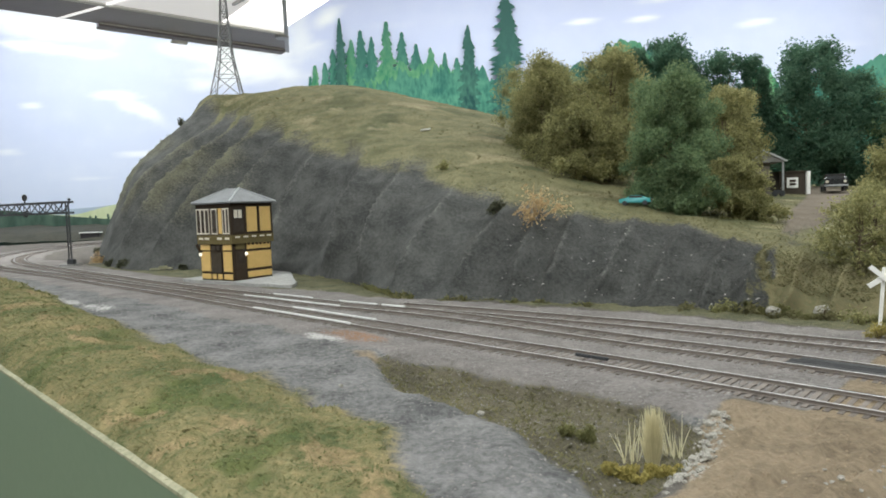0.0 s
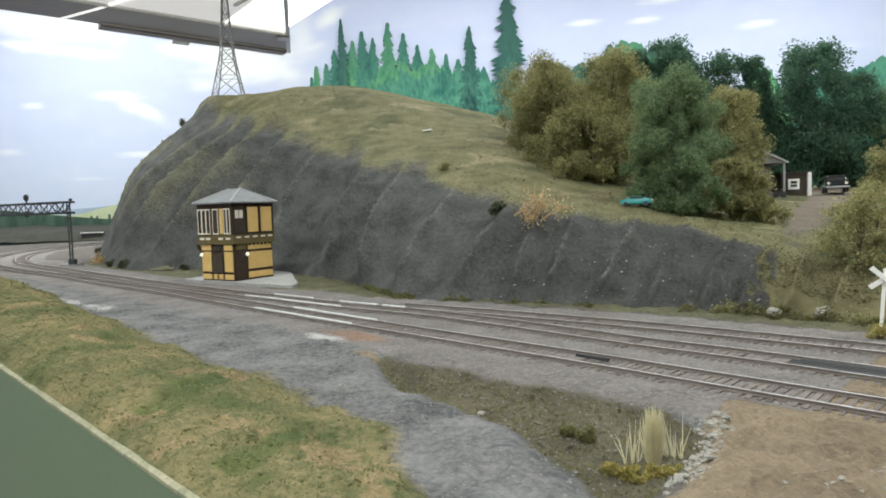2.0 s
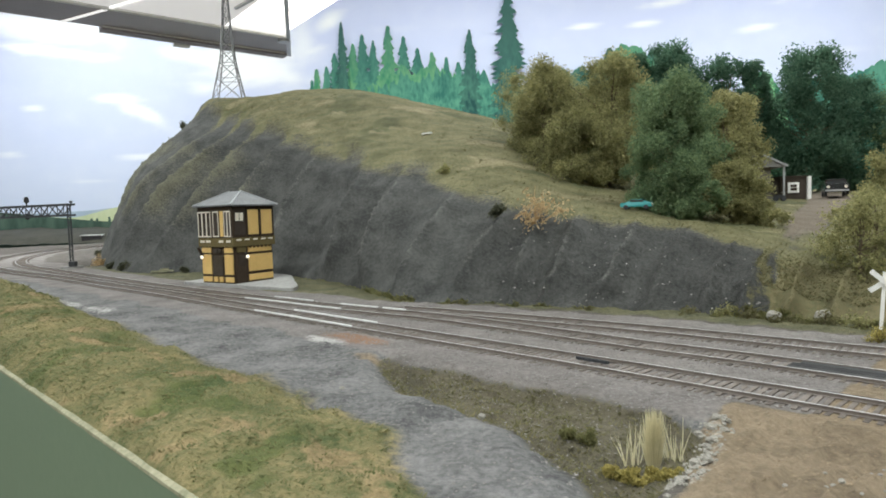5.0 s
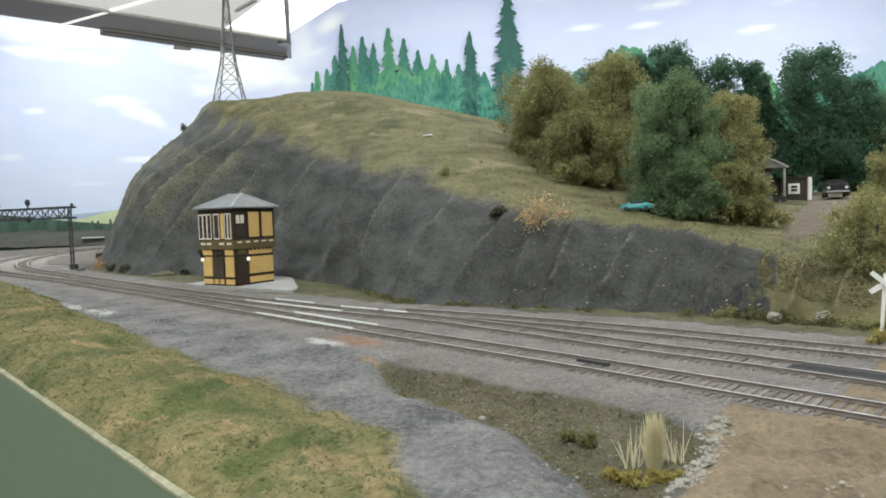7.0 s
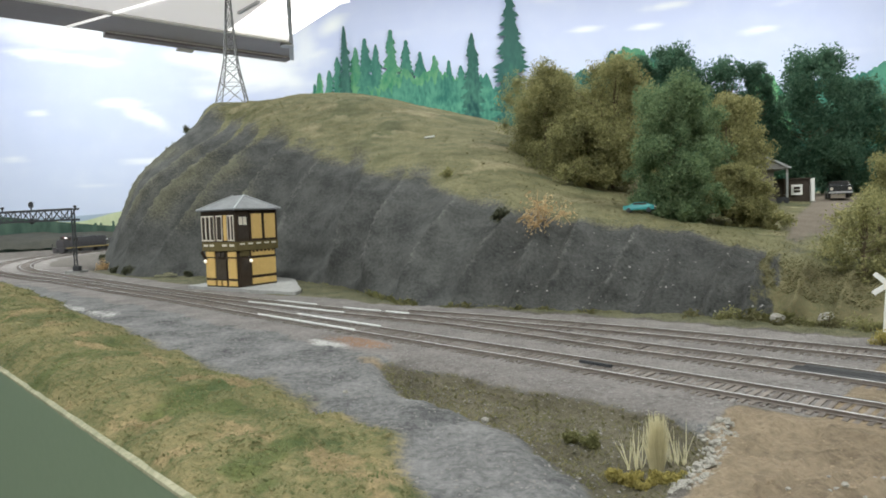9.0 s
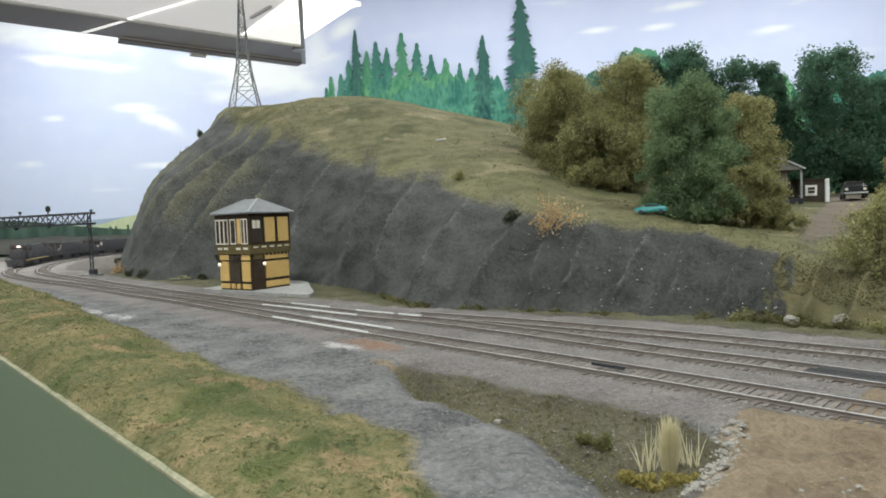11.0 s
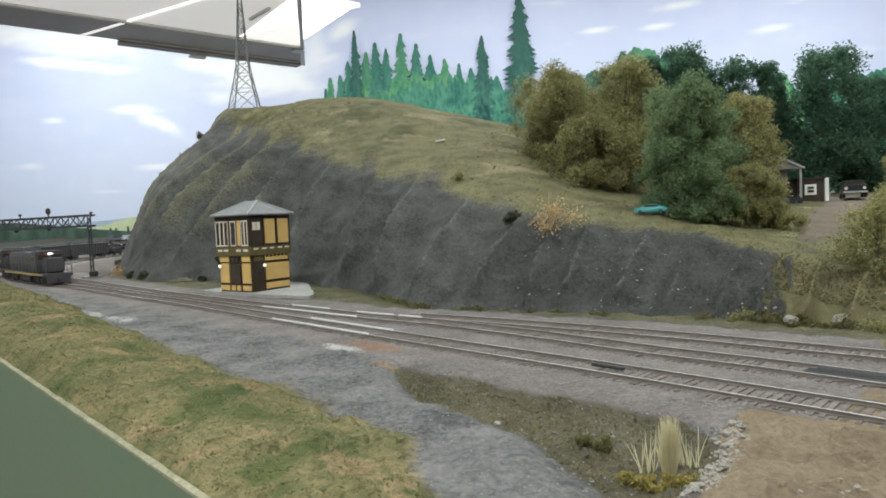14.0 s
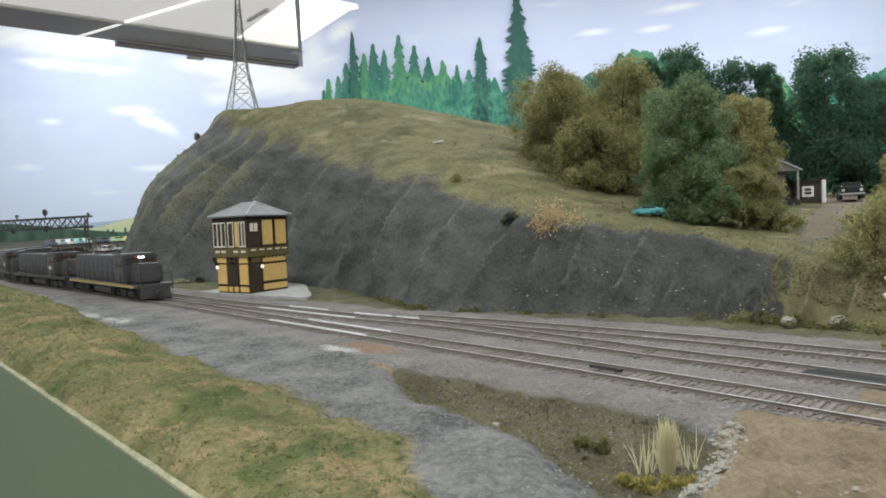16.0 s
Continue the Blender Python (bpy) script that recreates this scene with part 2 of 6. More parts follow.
def step(a, b, x):
    t = np.clip((x - a) / (b - a), 0, 1)
    return t * t * (3 - 2 * t)


RNG = np.random.default_rng(7)


def tufts(name, pts, material, h, w, parent=None, blades=3, lean=0.6):
    """Small three-cornered fibres standing on the given points."""
    pts = np.repeat(np.asarray(pts), blades, axis=0)
    k = len(pts)
    ang = RNG.uniform(0, 2 * np.pi, k)
    side = np.stack([np.cos(ang), np.sin(ang), np.zeros(k)], 1) * (w * RNG.uniform(0.6, 1.4, k))[:, None]
    tip = np.stack([RNG.normal(0, lean, k), RNG.normal(0, lean, k), np.ones(k)], 1) * (h * RNG.uniform(0.4, 1.5, k))[:, None]
    base = pts - np.array([0, 0, 0.0006])
    v = np.stack([base - side, base + side, base + tip], 1).reshape(-1, 3)
    return raw(name, v.tolist(), np.arange(3 * k).reshape(-1, 3).tolist(), material, parent)


def chips(name, pts, material, size, parent=None):
    """Small eight-sided stones half sunk at the given points."""
    pts = np.asarray(pts)
    k = len(pts)
    corner = np.array([[1, 0, 0], [0, 1, 0], [-1, 0, 0], [0, -1, 0], [0, 0, 1], [0, 0, -1]], float)
    v = corner[None] * RNG.uniform(0.6, 1.25, (k, 6, 1)) * (size * RNG.uniform(0.5, 1.6, k))[:, None, None] + RNG.normal(0, size * 0.15, (k, 6, 3))
    ang = RNG.uniform(0, 2 * np.pi, k)
    c, s = np.cos(ang)[:, None], np.sin(ang)[:, None]
    x, y = v[:, :, 0] * c - v[:, :, 1] * s, v[:, :, 0] * s + v[:, :, 1] * c
    v = np.stack([x, y, v[:, :, 2] * 0.6], 2) + pts[:, None]
    f = np.array([[0, 1, 4], [1, 2, 4], [2, 3, 4], [3, 0, 4]])
    return raw(name, v.reshape(-1, 3).tolist(), (f[None] + 6 * np.arange(k)[:, None, None]).reshape(-1, 3).tolist(), material, parent)


# ---------------------------------------------------------------- the lie of the land
# Ground axes: a runs along the layout's front edge, b away from it.
R2 = math.sqrt(0.5)
EDGE_B = 0.0615


def ab(x, y):
    return (np.asarray(y) - x) * R2, (np.asarray(x) + y) * R2


MAIN = ((0.42, -0.12), (0.28, 0.035), (0.205, 0.112), (0.155, 0.163), (0.106, 0.2125), (0.062, 0.257), (0.020, 0.298), (-0.040, 0.356), (-0.105, 0.420),
        (-0.165, 0.479), (-0.238, 0.553), (-0.328, 0.637), (-0.452, 0.757), (-0.585, 0.875), (-0.70, 0.99), (-0.800, 1.115),
        (-0.885, 1.265), (-0.955, 1.44), (-1.000, 1.62), (-1.010, 1.80), (-0.975, 1.97), (-0.90, 2.11), (-0.78, 2.21),
        (-0.60, 2.27), (-0.30, 2.30), (0.3, 2.30), (1.1, 2.30), (1.9, 2.30), (2.8, 2.30))
SECOND = ((0.44, -0.04), (0.305, 0.078), (0.225, 0.157), (0.180, 0.198), (0.127, 0.2535), (0.092, 0.2865), (0.075, 0.3045), (0.030, 0.352), (-0.013, 0.393), (-0.073, 0.440),
          (-0.125, 0.486), (-0.185, 0.538), (-0.305, 0.650), (-0.445, 0.790), (-0.560, 0.905), (-0.665, 1.015), (-0.760, 1.145),
          (-0.838, 1.285), (-0.905, 1.45), (-0.945, 1.62), (-0.955, 1.79), (-0.925, 1.94), (-0.86, 2.06), (-0.75, 2.15), (-0.60, 2.21), (-0.30, 2.24))
THIRD = ((0.47, 0.02), (0.33, 0.125), (0.245, 0.200), (0.1815, 0.2595), (0.146, 0.291), (0.117, 0.317), (0.0845, 0.343), (0.040, 0.377), (0.005, 0.402), (-0.04, 0.432))
LINE_MAIN, LINE_SECOND, LINE_THIRD = (catmull(p, 24) * 1.026 for p in (MAIN, SECOND, THIRD))


def near_line(x, y, line):
    """Distance of points to a line of points."""
    x, y = np.ravel(x), np.ravel(y)
    out = np.full(len(x), 9.0)
    for i in range(0, len(line), 3):
        np.minimum(out, np.hypot(x - line[i, 0], y - line[i, 1]), out)
    return out


BANK = ((-0.35, 0.062), (0.06, 0.075), (0.100, 0.094), (0.148, 0.124), (0.212, 0.124), (0.337, 0.132), (0.45, 0.139), (0.593, 0.148), (0.86, 0.160), (1.3, 0.170), (2.6, 0.18))


def bank_b(a):
    """How far the grass bank reaches in from the edge."""
    return np.interp(a, [p[0] for p in BANK], [p[1] for p in BANK])


def ground_at(x, y):
    """Height of the open ground, and its covers."""
    x, y = np.asarray(x, float), np.asarray(y, float)
    a, b = ab(x, y)
    wob = fbm(x, y, 22, 3.0)
    t = (b - EDGE_B) / np.maximum(bank_b(a) + 0.006 * wob - EDGE_B, 0.002)
    grass = 1 - step(0.62, 1.32, t)
    rise = np.interp(a, [0.05, 0.2, 0.5, 0.8, 1.3], [0.001, 0.006, 0.012, 0.022, 0.030])
    z = rise * np.clip(np.sin(np.pi * np.clip(t, 0, 1) ** 0.8), 0, 1) ** 0.8
    d1, d2, d3 = (near_line(x, y, l).reshape(x.shape) for l in (LINE_MAIN, LINE_SECOND, LINE_THIRD))
    dmin = np.minimum(np.minimum(d1, d2), d3)
    ballast = 1 - step(0.030, 0.046, dmin + 0.010 * wob)
    # the ditch beside the line, and the earth road that climbs to the crossing
    low = np.interp(a, [0.070, 0.080, 0.088, 0.128, 0.188, 0.245], [0.130, 0.133, 0.139, 0.154, 0.162, 0.196]) + 0.004 * wob
    high = np.interp(a, [0.070, 0.082, 0.105, 0.245], [0.172, 0.188, 0.204, 0.203]) + 0.004 * wob
    ditch = step(-0.012, 0.010, b - low) * step(-0.010, 0.010, high - b) * step(0.066, 0.074, a) * step(0.250, 0.225, a)
    z = z - 0.006 * ditch * (1 - ballast)
    rim = np.interp(b, [0.12, 0.14, 0.17, 0.186, 0.21], [0.062, 0.064, 0.069, 0.077, 0.082])
    sand = step(0.006, -0.004, a + 0.006 * wob - rim) * step(0.115, 0.14, b + 0.4 * (0.08 - a)) * (1 - step(0.212, 0.221, b + 0.003 * wob) * step(0.055, 0.05, -a + 0.11))
    sand = sand * np.where(b > 0.222, np.exp(-((a - 0.028) / 0.052) ** 4) * step(0.38, 0.32, b), 1)
    z = z + 0.002 * sand * (b < 0.21) * step(0.10, 0.02, a)
    ballast = np.maximum(ballast, step(0.24, 0.25, b) * step(0.33, 0.29, b + 0.01 * wob) * step(0.28, 0.36, a)) * (1 - sand)
    sand = np.clip(sand + 0.75 * np.exp(-((a - 0.232) / 0.024) ** 2 - ((b - 0.184) / 0.007) ** 2) * (1 + wob), 0, 1)
    rut = fbm(a * 3.2 + 0.3 * b, b * 0.35, 50, 6.0, 3)
    z = z + 0.0034 * rut * sand * step(0.222, 0.205, b)
    dirt = step(0.245, 0.225, b) * step(0.064, 0.080, a) * (1 - sand) * (1 - grass)
    verge = step(0.035, 0.052, d3 + 0.012 * wob) * step(0.035, 0.052, d2 + 0.012 * wob) * step(0.275, 0.30, b) * step(1.15, 0.85, y)
    bed = step(0.014, 0.026, dmin)
    z = z + (0.0012 + 0.0030 * grass) * wob * (1 - ballast) + 0.0016 * fbm(x, y, 90, 8.0, 3) * (1 - 0.8 * ballast) + 0.0003 * ballast
    z = (z * bed + 0.0002 * (1 - bed)) * step(-0.001, 0.005, b - EDGE_B)
    rust = np.exp(-(((a - 0.282) / 0.030) ** 2 + ((b - 0.2055) / 0.0095) ** 2) * 0.8) * (1.1 + 0.8 * wob)
    chalk = np.exp(-((a - 0.291) / 0.024) ** 2 - ((b - 0.1950) / 0.0065) ** 2) * (0.9 + 0.8 * wob) + np.exp(-((a - 0.562) / 0.060) ** 2 - ((b - 0.1545) / 0.011) ** 2) * (0.72 + 0.9 * wob)
    chalk = chalk + 0.5 * np.exp(-((a - rim + 0.001) / 0.0045) ** 2) * step(0.135, 0.145, b) * step(0.200, 0.190, b) * (0.9 + 0.8 * wob)
    return z, dict(dirt=dirt, verge=0.85 * verge, lush=grass * 0.68 * step(-0.05, 0.5, fbm(x, y, 26, 51.0)), dry=grass * 0.78 * step(0.05, 0.5, fbm(x, y, 34, 31.0)), rust=np.clip(rust, 0, 1), chalk=np.clip(chalk, 0, 1), grass=grass, ballast=ballast, sand=sand, ditch=np.clip(ditch * 1.25 * (1 - ballast), 0, 1))


def sheet(name, X, Y, Z, masks, material):
    """A grid of ground with its cover masks."""
    na, nb = X.shape
    v = np.stack([X.ravel(), Y.ravel(), Z.ravel()], 1)
    i = np.arange(na * nb).reshape(na, nb)
    f = np.stack([i[:-1, :-1].ravel(), i[1:, :-1].ravel(), i[1:, 1:].ravel(), i[:-1, 1:].ravel()], 1)
    ob = raw(name, v.tolist(), f.tolist(), material, smooth=True)
    for key, val in masks.items():
        ob.data.attributes.new(key, "FLOAT", "POINT").data.foreach_set("value", np.ravel(val).astype(np.float32))
    return ob


A_LINE = np.concatenate([np.linspace(-0.6, -0.02, 40)[:-1], np.linspace(-0.02, 0.40, 190)[:-1], np.linspace(0.40, 1.0, 110)[:-1], np.linspace(1.0, 2.4, 40)])
B_LINE = np.concatenate([np.linspace(EDGE_B, 0.30, 120)[:-1], np.linspace(0.30, 0.60, 60)[:-1], np.linspace(0.60, 4.2, 50)])
GA, GB = np.meshgrid(A_LINE, B_LINE, indexing="ij")
GX, GY = (GB - GA) * R2, np.minimum((GA + GB) * R2, 2.975)
GZ, COVER = ground_at(GX, GY)
ground = tagged(sheet("ground", GX, GY, GZ, COVER, M_GROUND), "gravel, grass bank and bare earth of a model landscape", "ground", kind="structure")

# ---------------------------------------------------------------- the hill
# Stations along the hill: foot, middle of the slope, shoulder, crest (x, y, z).
HILL = (
    ((-0.82, 1.66, 0), (-0.66, 1.70, .12), (-0.58, 1.72, .18), (-0.46, 1.75, .22)),
    ((-0.745, 1.37, 0), (-0.645, 1.42, .12), (-0.58, 1.46, .20), (-0.46, 1.52, .27)),
    ((-0.580, 1.07, 0), (-0.558, 1.16, .150), (-0.508, 1.23, .226), (-0.462, 1.30, .314)),
    ((-0.425, 0.85, 0), (-0.410, 0.945, .113), (-0.367, 1.08, .208), (-0.380, 1.25, .310)),
    ((-0.292, 0.805, 0), (-0.275, 0.880, .105), (-0.264, 0.98, .189), (-0.270, 1.25, .319)),
    ((-0.118, 0.648, 0), (-0.128, 0.705, .066), (-0.127, 0.78, .127), (-0.159, 1.25, .324)),
    ((-0.037, 0.482, 0), (-0.036, 0.55, .049), (-0.025, 0.63, .094), (-0.015, 1.20, .280)),
    ((0.034, 0.444, 0), (0.042, 0.49, .0395), (0.055, 0.54, .071), (0.118, 1.15, .237)),
    ((0.083, 0.419, 0), (0.091, 0.455, .032), (0.104, 0.50, .0625), (0.259, 1.10, .155)),
    ((0.142, 0.386, 0), (0.151, 0.42, .025), (0.173, 0.47, .052), (0.412, 1.0, .092)),
    ((0.176, 0.358, 0), (0.184, 0.38, .0206), (0.207, 0.42, .038), (0.518, 0.95, .073)),
    ((0.205, 0.335, 0), (0.216, 0.36, .010), (0.251, 0.42, .029), (0.602, 0.95, .0736)),
    ((0.245, 0.300, 0), (0.262, 0.33, .008), (0.330, 0.41, .028), (0.80, 0.95, .076)),
    ((0.35, 0.22, 0), (0.40, 0.26, .01), (0.52, 0.33, .03), (1.10, 0.75, .08)))


def hill_grid(nu, nv):
    rows = []
    for st in HILL:
        f, m, s, c = (np.array(p, float) for p in st)
        f = f - np.array([0, 0, 0.006])
        back = c + np.array([0.15, 0.55, -0.10 if c[2] > 0.15 else 0.02])
        k = np.arange(4 * nv + 1) / nv
        line = np.stack([np.interp(k, range(5), [p[i] for p in (f, m, s, c, back)]) for i in range(3)], 1)
        for _ in range(60):
            line[1:-1] = 0.25 * line[:-2] + 0.5 * line[1:-1] + 0.25 * line[2:]
        rows.append(line)
    rows = np.array(rows)
    return np.stack([catmull(rows[:, j], nu) for j in range(rows.shape[1])], 1)


NU, NV = 34, 44
HG = hill_grid(NU, NV)
HU, HV = np.meshgrid(np.arange(HG.shape[0]) / NU, np.arange(HG.shape[1]) / NV, indexing="ij")
slope_zone = step(0.05, 0.5, HV) * (1 - step(1.6, 2.3, HV))
along = HU + 0.10 * fbm(HU, HV, 1.3, 5.0)
gully = np.clip(np.abs(fbm(along - 0.22 * HV, HV * 0.10, 2.4, 2.0, 2)) * 1.5, 0, 1) - 0.55
size = np.interp(HU, [0, 2.3, 3.2, 8, 13], [0.5, 0.55, 1.25, 0.7, 0.25])
normal = np.stack([-0.55 * np.ones_like(HU), -0.6 * np.ones_like(HU), 0.55 * np.ones_like(HU)], 2)
course = HU - 0.36 * HV + 0.05 * HV ** 2 + 0.06 * fbm(HU, HV, 0.9, 15.0)
ridge = 1 - 1.9 * np.abs(np.sin(np.pi * (1.85 * course + 0.50 * fbm(course, 0 * HU, 0.8, 17.0, 2)))) ** 0.85
lift = (0.006 * size * gully + 0.0125 * size * ridge) * slope_zone + 0.0016 * size * fbm(HG[:, :, 0], HG[:, :, 1] + HG[:, :, 2], 50, 9.0) * step(0, 0.3, HV)
lift = lift + 0.0014 * fbm(HG[:, :, 0], HG[:, :, 1], 110, 19.0, 3) * step(1.9, 2.3, HV)
lift = lift + 0.010 * fbm(HG[:, :, 0], HG[:, :, 1], 6, 4.0) * step(1.9, 2.5, HV) * np.interp(HU, [0, 8, 10], [1, 1, 0.2])
HG = HG + normal * lift[:, :, None]
brk = np.interp(HU, [0, 1.5, 2, 2.5, 3, 3.5, 4, 5, 6, 7.5, 9, 10.5], [3.2, 3.05, 2.85, 2.6, 2.35, 2.15, 2.06, 2.02, 2.02, 1.84, 1.86, 1.9]) + 0.10 * fbm(HU, HV, 1.6, 11.0) - 0.03 * ridge
patch = fbm(HG[:, :, 0], HG[:, :, 1], 14, 21.0)
bank_end = step(9.60, 10.30, HU + 0.40 * fbm(HU * 3, HV, 1.7, 13.0) - 0.10 * HV)
foot = (1 - step(0.0, 0.22, HV + 0.12 * fbm(HU, HV, 5, 1.0))) * step(3, 6, HU)
turf = np.clip((1 - 0.30 * step(0.1, 0.5, patch)) * np.maximum(step(-0.26, 0.30, (HV - brk) / (1 + 1.6 * step(5.0, 3.2, HU))), bank_end) + 0.68 * foot, 0, 1)
drive = np.exp(-(((HU - 10.72 - 0.20 * np.sin(HV * 2.2)) / 0.40) ** 4)) * step(1.95, 2.40, HV + 0.15 * fbm(HU, HV, 4, 23.0))
turf = np.clip(turf + 0.30 * step(-0.2, 0.5, ridge + 0.8 * patch) * step(0.5, 1.4, HV) * step(5.0, 3.4, HU) * step(1.2, 2.2, HU), 0, 1)
scrub = turf * 0.62 * step(-0.02, 0.42, fbm(HG[:, :, 0] + 0.3 * HG[:, :, 2], HG[:, :, 1], 9, 61.0))
straw = turf * 0.66 * step(0.05, 0.50, fbm(HG[:, :, 0], HG[:, :, 1] * 1.6, 12, 71.0)) * step(1.8, 2.2, HV)
# Ridge crests coloured paler, in place of the light that catches them.
crest_light = (0.52 * step(0.35, 0.95, ridge) + 0.10 * patch) * step(0.15, 0.6, HV) * (1 - step(1.9, 2.4, HV)) * step(10.2, 8.5, HU)
moss = (0.48 + 0.30 * patch + 0.16 * ridge) * slope_zone * step(5.4, 3.4, HU) * step(0.1, 0.9, HV)
earth = 0.52 * bank_end * step(2.1, 1.6, HV) * step(0.1, 0.4, HV)
turf = turf * (1 - drive)
hill = tagged(sheet("hill", HG[:, :, 0], HG[:, :, 1], HG[:, :, 2], dict(turf=turf, drive=drive, scrub=scrub, straw=straw, earth=earth, crest_light=np.clip(crest_light, 0, 1), moss=np.clip(moss, 0, 1)), M_HILL),
              "steep dark slag hillside with a grassy crown", "hill", kind="structure")


def hill_at(u, v):
    """A point of the hill by station and height zone."""
    i, j = min(u * NU, HG.shape[0] - 1.001), min(v * NV, HG.shape[1] - 1.001)
    a, b = int(i), int(j)
    s, t = i - a, j - b
    return Vector((1 - s) * (1 - t) * HG[a, b] + s * (1 - t) * HG[a + 1, b] + (1 - s) * t * HG[a, b + 1] + s * t * HG[a + 1, b + 1])


HILL_FLAT = HG.reshape(-1, 3)


def land_z(x, y):
    """Height of the hill's skin nearest to a place in plan, or of the ground."""
    d = (HILL_FLAT[:, 0] - x) ** 2 + (HILL_FLAT[:, 1] - y) ** 2
    k = np.argsort(d)[:4]
    if d[k[0]] > 0.02 ** 2 and y < 0.6:
        return float(ground_at(np.array([x]), np.array([y]))[0][0])
    w = 1 / (d[k] + 1e-7)
    return float((HILL_FLAT[k, 2] * w).sum() / w.sum())

# ---------------------------------------------------------------- tracks
GAUGE = 0.0165


def arc(line):
    return np.concatenate([[0], np.cumsum(np.hypot(*np.diff(line, axis=0).T))])


def on_line(line, cum, s):
    """Place and heading at the length s of a line."""
    x, y = np.interp(s, cum, line[:, 0]), np.interp(s, cum, line[:, 1])
    e = 0.004
    dx = np.interp(s + e, cum, line[:, 0]) - np.interp(s - e, cum, line[:, 0])
    dy = np.interp(s + e, cum, line[:, 1]) - np.interp(s - e, cum, line[:, 1])
    return x, y, math.atan2(dy, dx)


def rail(name, line, cum, off, s0, s1, parent):
    """One rail, swept along its line: foot, web and head."""
    prof = ((-0.0008, 0.0006), (-0.0003, 0.0008), (-0.0003, 0.0014), (-0.0005, 0.0016), (-0.0005, 0.0020), (0.0005, 0.0020), (0.0005, 0.0016), (0.0003, 0.0014), (0.0003, 0.0008), (0.0008, 0.0006))
    verts, faces, mats = [], [], []
    ss = np.linspace(s0, s1, max(8, int((s1 - s0) / 0.012)))
    k = len(prof)
    for n, s in enumerate(ss):
        x, y, h = on_line(line, cum, s)
        for o, z in prof:
            verts.append((x - math.sin(h) * (off + o), y + math.cos(h) * (off + o), z))
        if n:
            for j in range(k - 1):
                faces.append((k * (n - 1) + j, k * (n - 1) + j + 1, k * n + j + 1, k * n + j))
                mats.append(1 if j == 4 else 0)
    ob = raw(name, verts, faces, M_RAIL, parent)
    ob.data.materials.append(M_RAILTOP)
    ob.data.polygons.foreach_set("material_index", mats)
    return ob


TIE_MESH = mesh_box(-0.00085, 0.00085, -0.0128, 0.0128, -0.0016, 0.0005)
_t = part("tie", TIE_MESH, M_TIE)
TIE_DATA = _t.data
bpy.data.objects.remove(_t)


def track(label, line, s0, s1, ties_to):
    cum = arc(line)
    tr = thing("railway_track", Matrix(), label, "railway track", "tracks past the tower")
    for off in (-GAUGE / 2, GAUGE / 2):
        rail("rail", line, cum, off, s0, s1, tr)
    s = s0
    while s < ties_to:
        x, y, h = on_line(line, cum, s)
        t = new("tie", TIE_DATA)
        t.parent = tr
        t.matrix_basis = Matrix.Translation((x, y, random.uniform(-0.0003, 0.0002))) @ Euler((0, 0, h + random.uniform(-0.04, 0.04))).to_matrix().to_4x4()
        s += 0.0034
    rest = []
    while s < s1:
        rest.append(on_line(line, cum, s))
        s += 0.0042
    if rest:
        bm = bmesh.new()
        for x, y, h in rest:
            box(bm, -0.0010, 0.0010, -0.0128, 0.0128, -0.001, 0.0007, Matrix.Translation((x, y, 0)) @ Euler((0, 0, h)).to_matrix().to_4x4())
        tagged(part("tie_row", bm, M_TIE, tr), kind="stuff")
    return tr


CUM_MAIN = arc(LINE_MAIN)
track("weathered model railway track on grey ballast", LINE_MAIN, 0.32, CUM_MAIN[-1] - 0.02, 1.33)
track("weathered second track with shiny rail heads", LINE_SECOND, 0.30, arc(LINE_SECOND)[-1] - 0.02, 1.31)
track("rusty siding that joins the second track", LINE_THIRD, 0.06, arc(LINE_THIRD)[-1] - 0.01, 0.8)

# ---------------------------------------------------------------- layout edge, backdrop and room
bm = bmesh.new()
o = EDGE_B
for a0, a1 in ((-0.6, 0.9), (0.9, 2.4)):
    pts = [((o - a) * R2, (o + a) * R2) for a in (a0, a1)]
    out = [((o - 0.0012 - a) * R2, (o - 0.0012 + a) * R2) for a in (a0, a1)]
    vs = [bm.verts.new((x, y, z)) for z in (-1.0, -0.0006) for x, y in (*out, *reversed(pts))]
    for f in ((0, 1, 5, 4), (1, 2, 6, 5), (2, 3, 7, 6), (3, 0, 4, 7), (4, 5, 6, 7), (3, 2, 1, 0)):
        bm.faces.new([vs[i] for i in f])
for a in (-0.6,):
    p, q = Vector(((o - a) * R2, (o + a) * R2, 0)), Vector(((3.6 - a) * R2, (3.6 + a) * R2, 0))
    d = (q - p).normalized()
    n = Vector((d.y, -d.x, 0)) * 0.012
    vs = [bm.verts.new((v.x, v.y, z)) for z in (-1.0, -0.0006) for v in (p, q, q + n, p + n)]
    for f in ((0, 1, 5, 4), (1, 2, 6, 5), (2, 3, 7, 6), (3, 0, 4, 7), (4, 5, 6, 7), (3, 2, 1, 0)):
        bm.faces.new([vs[i] for i in f])
fascia = tagged(part("fascia", bm, M_FASCIA), "smooth green painted fascia board of the layout", "fascia board", kind="structure")
bm = bmesh.new()
aa = np.linspace(-0.6, 1.2, 240)
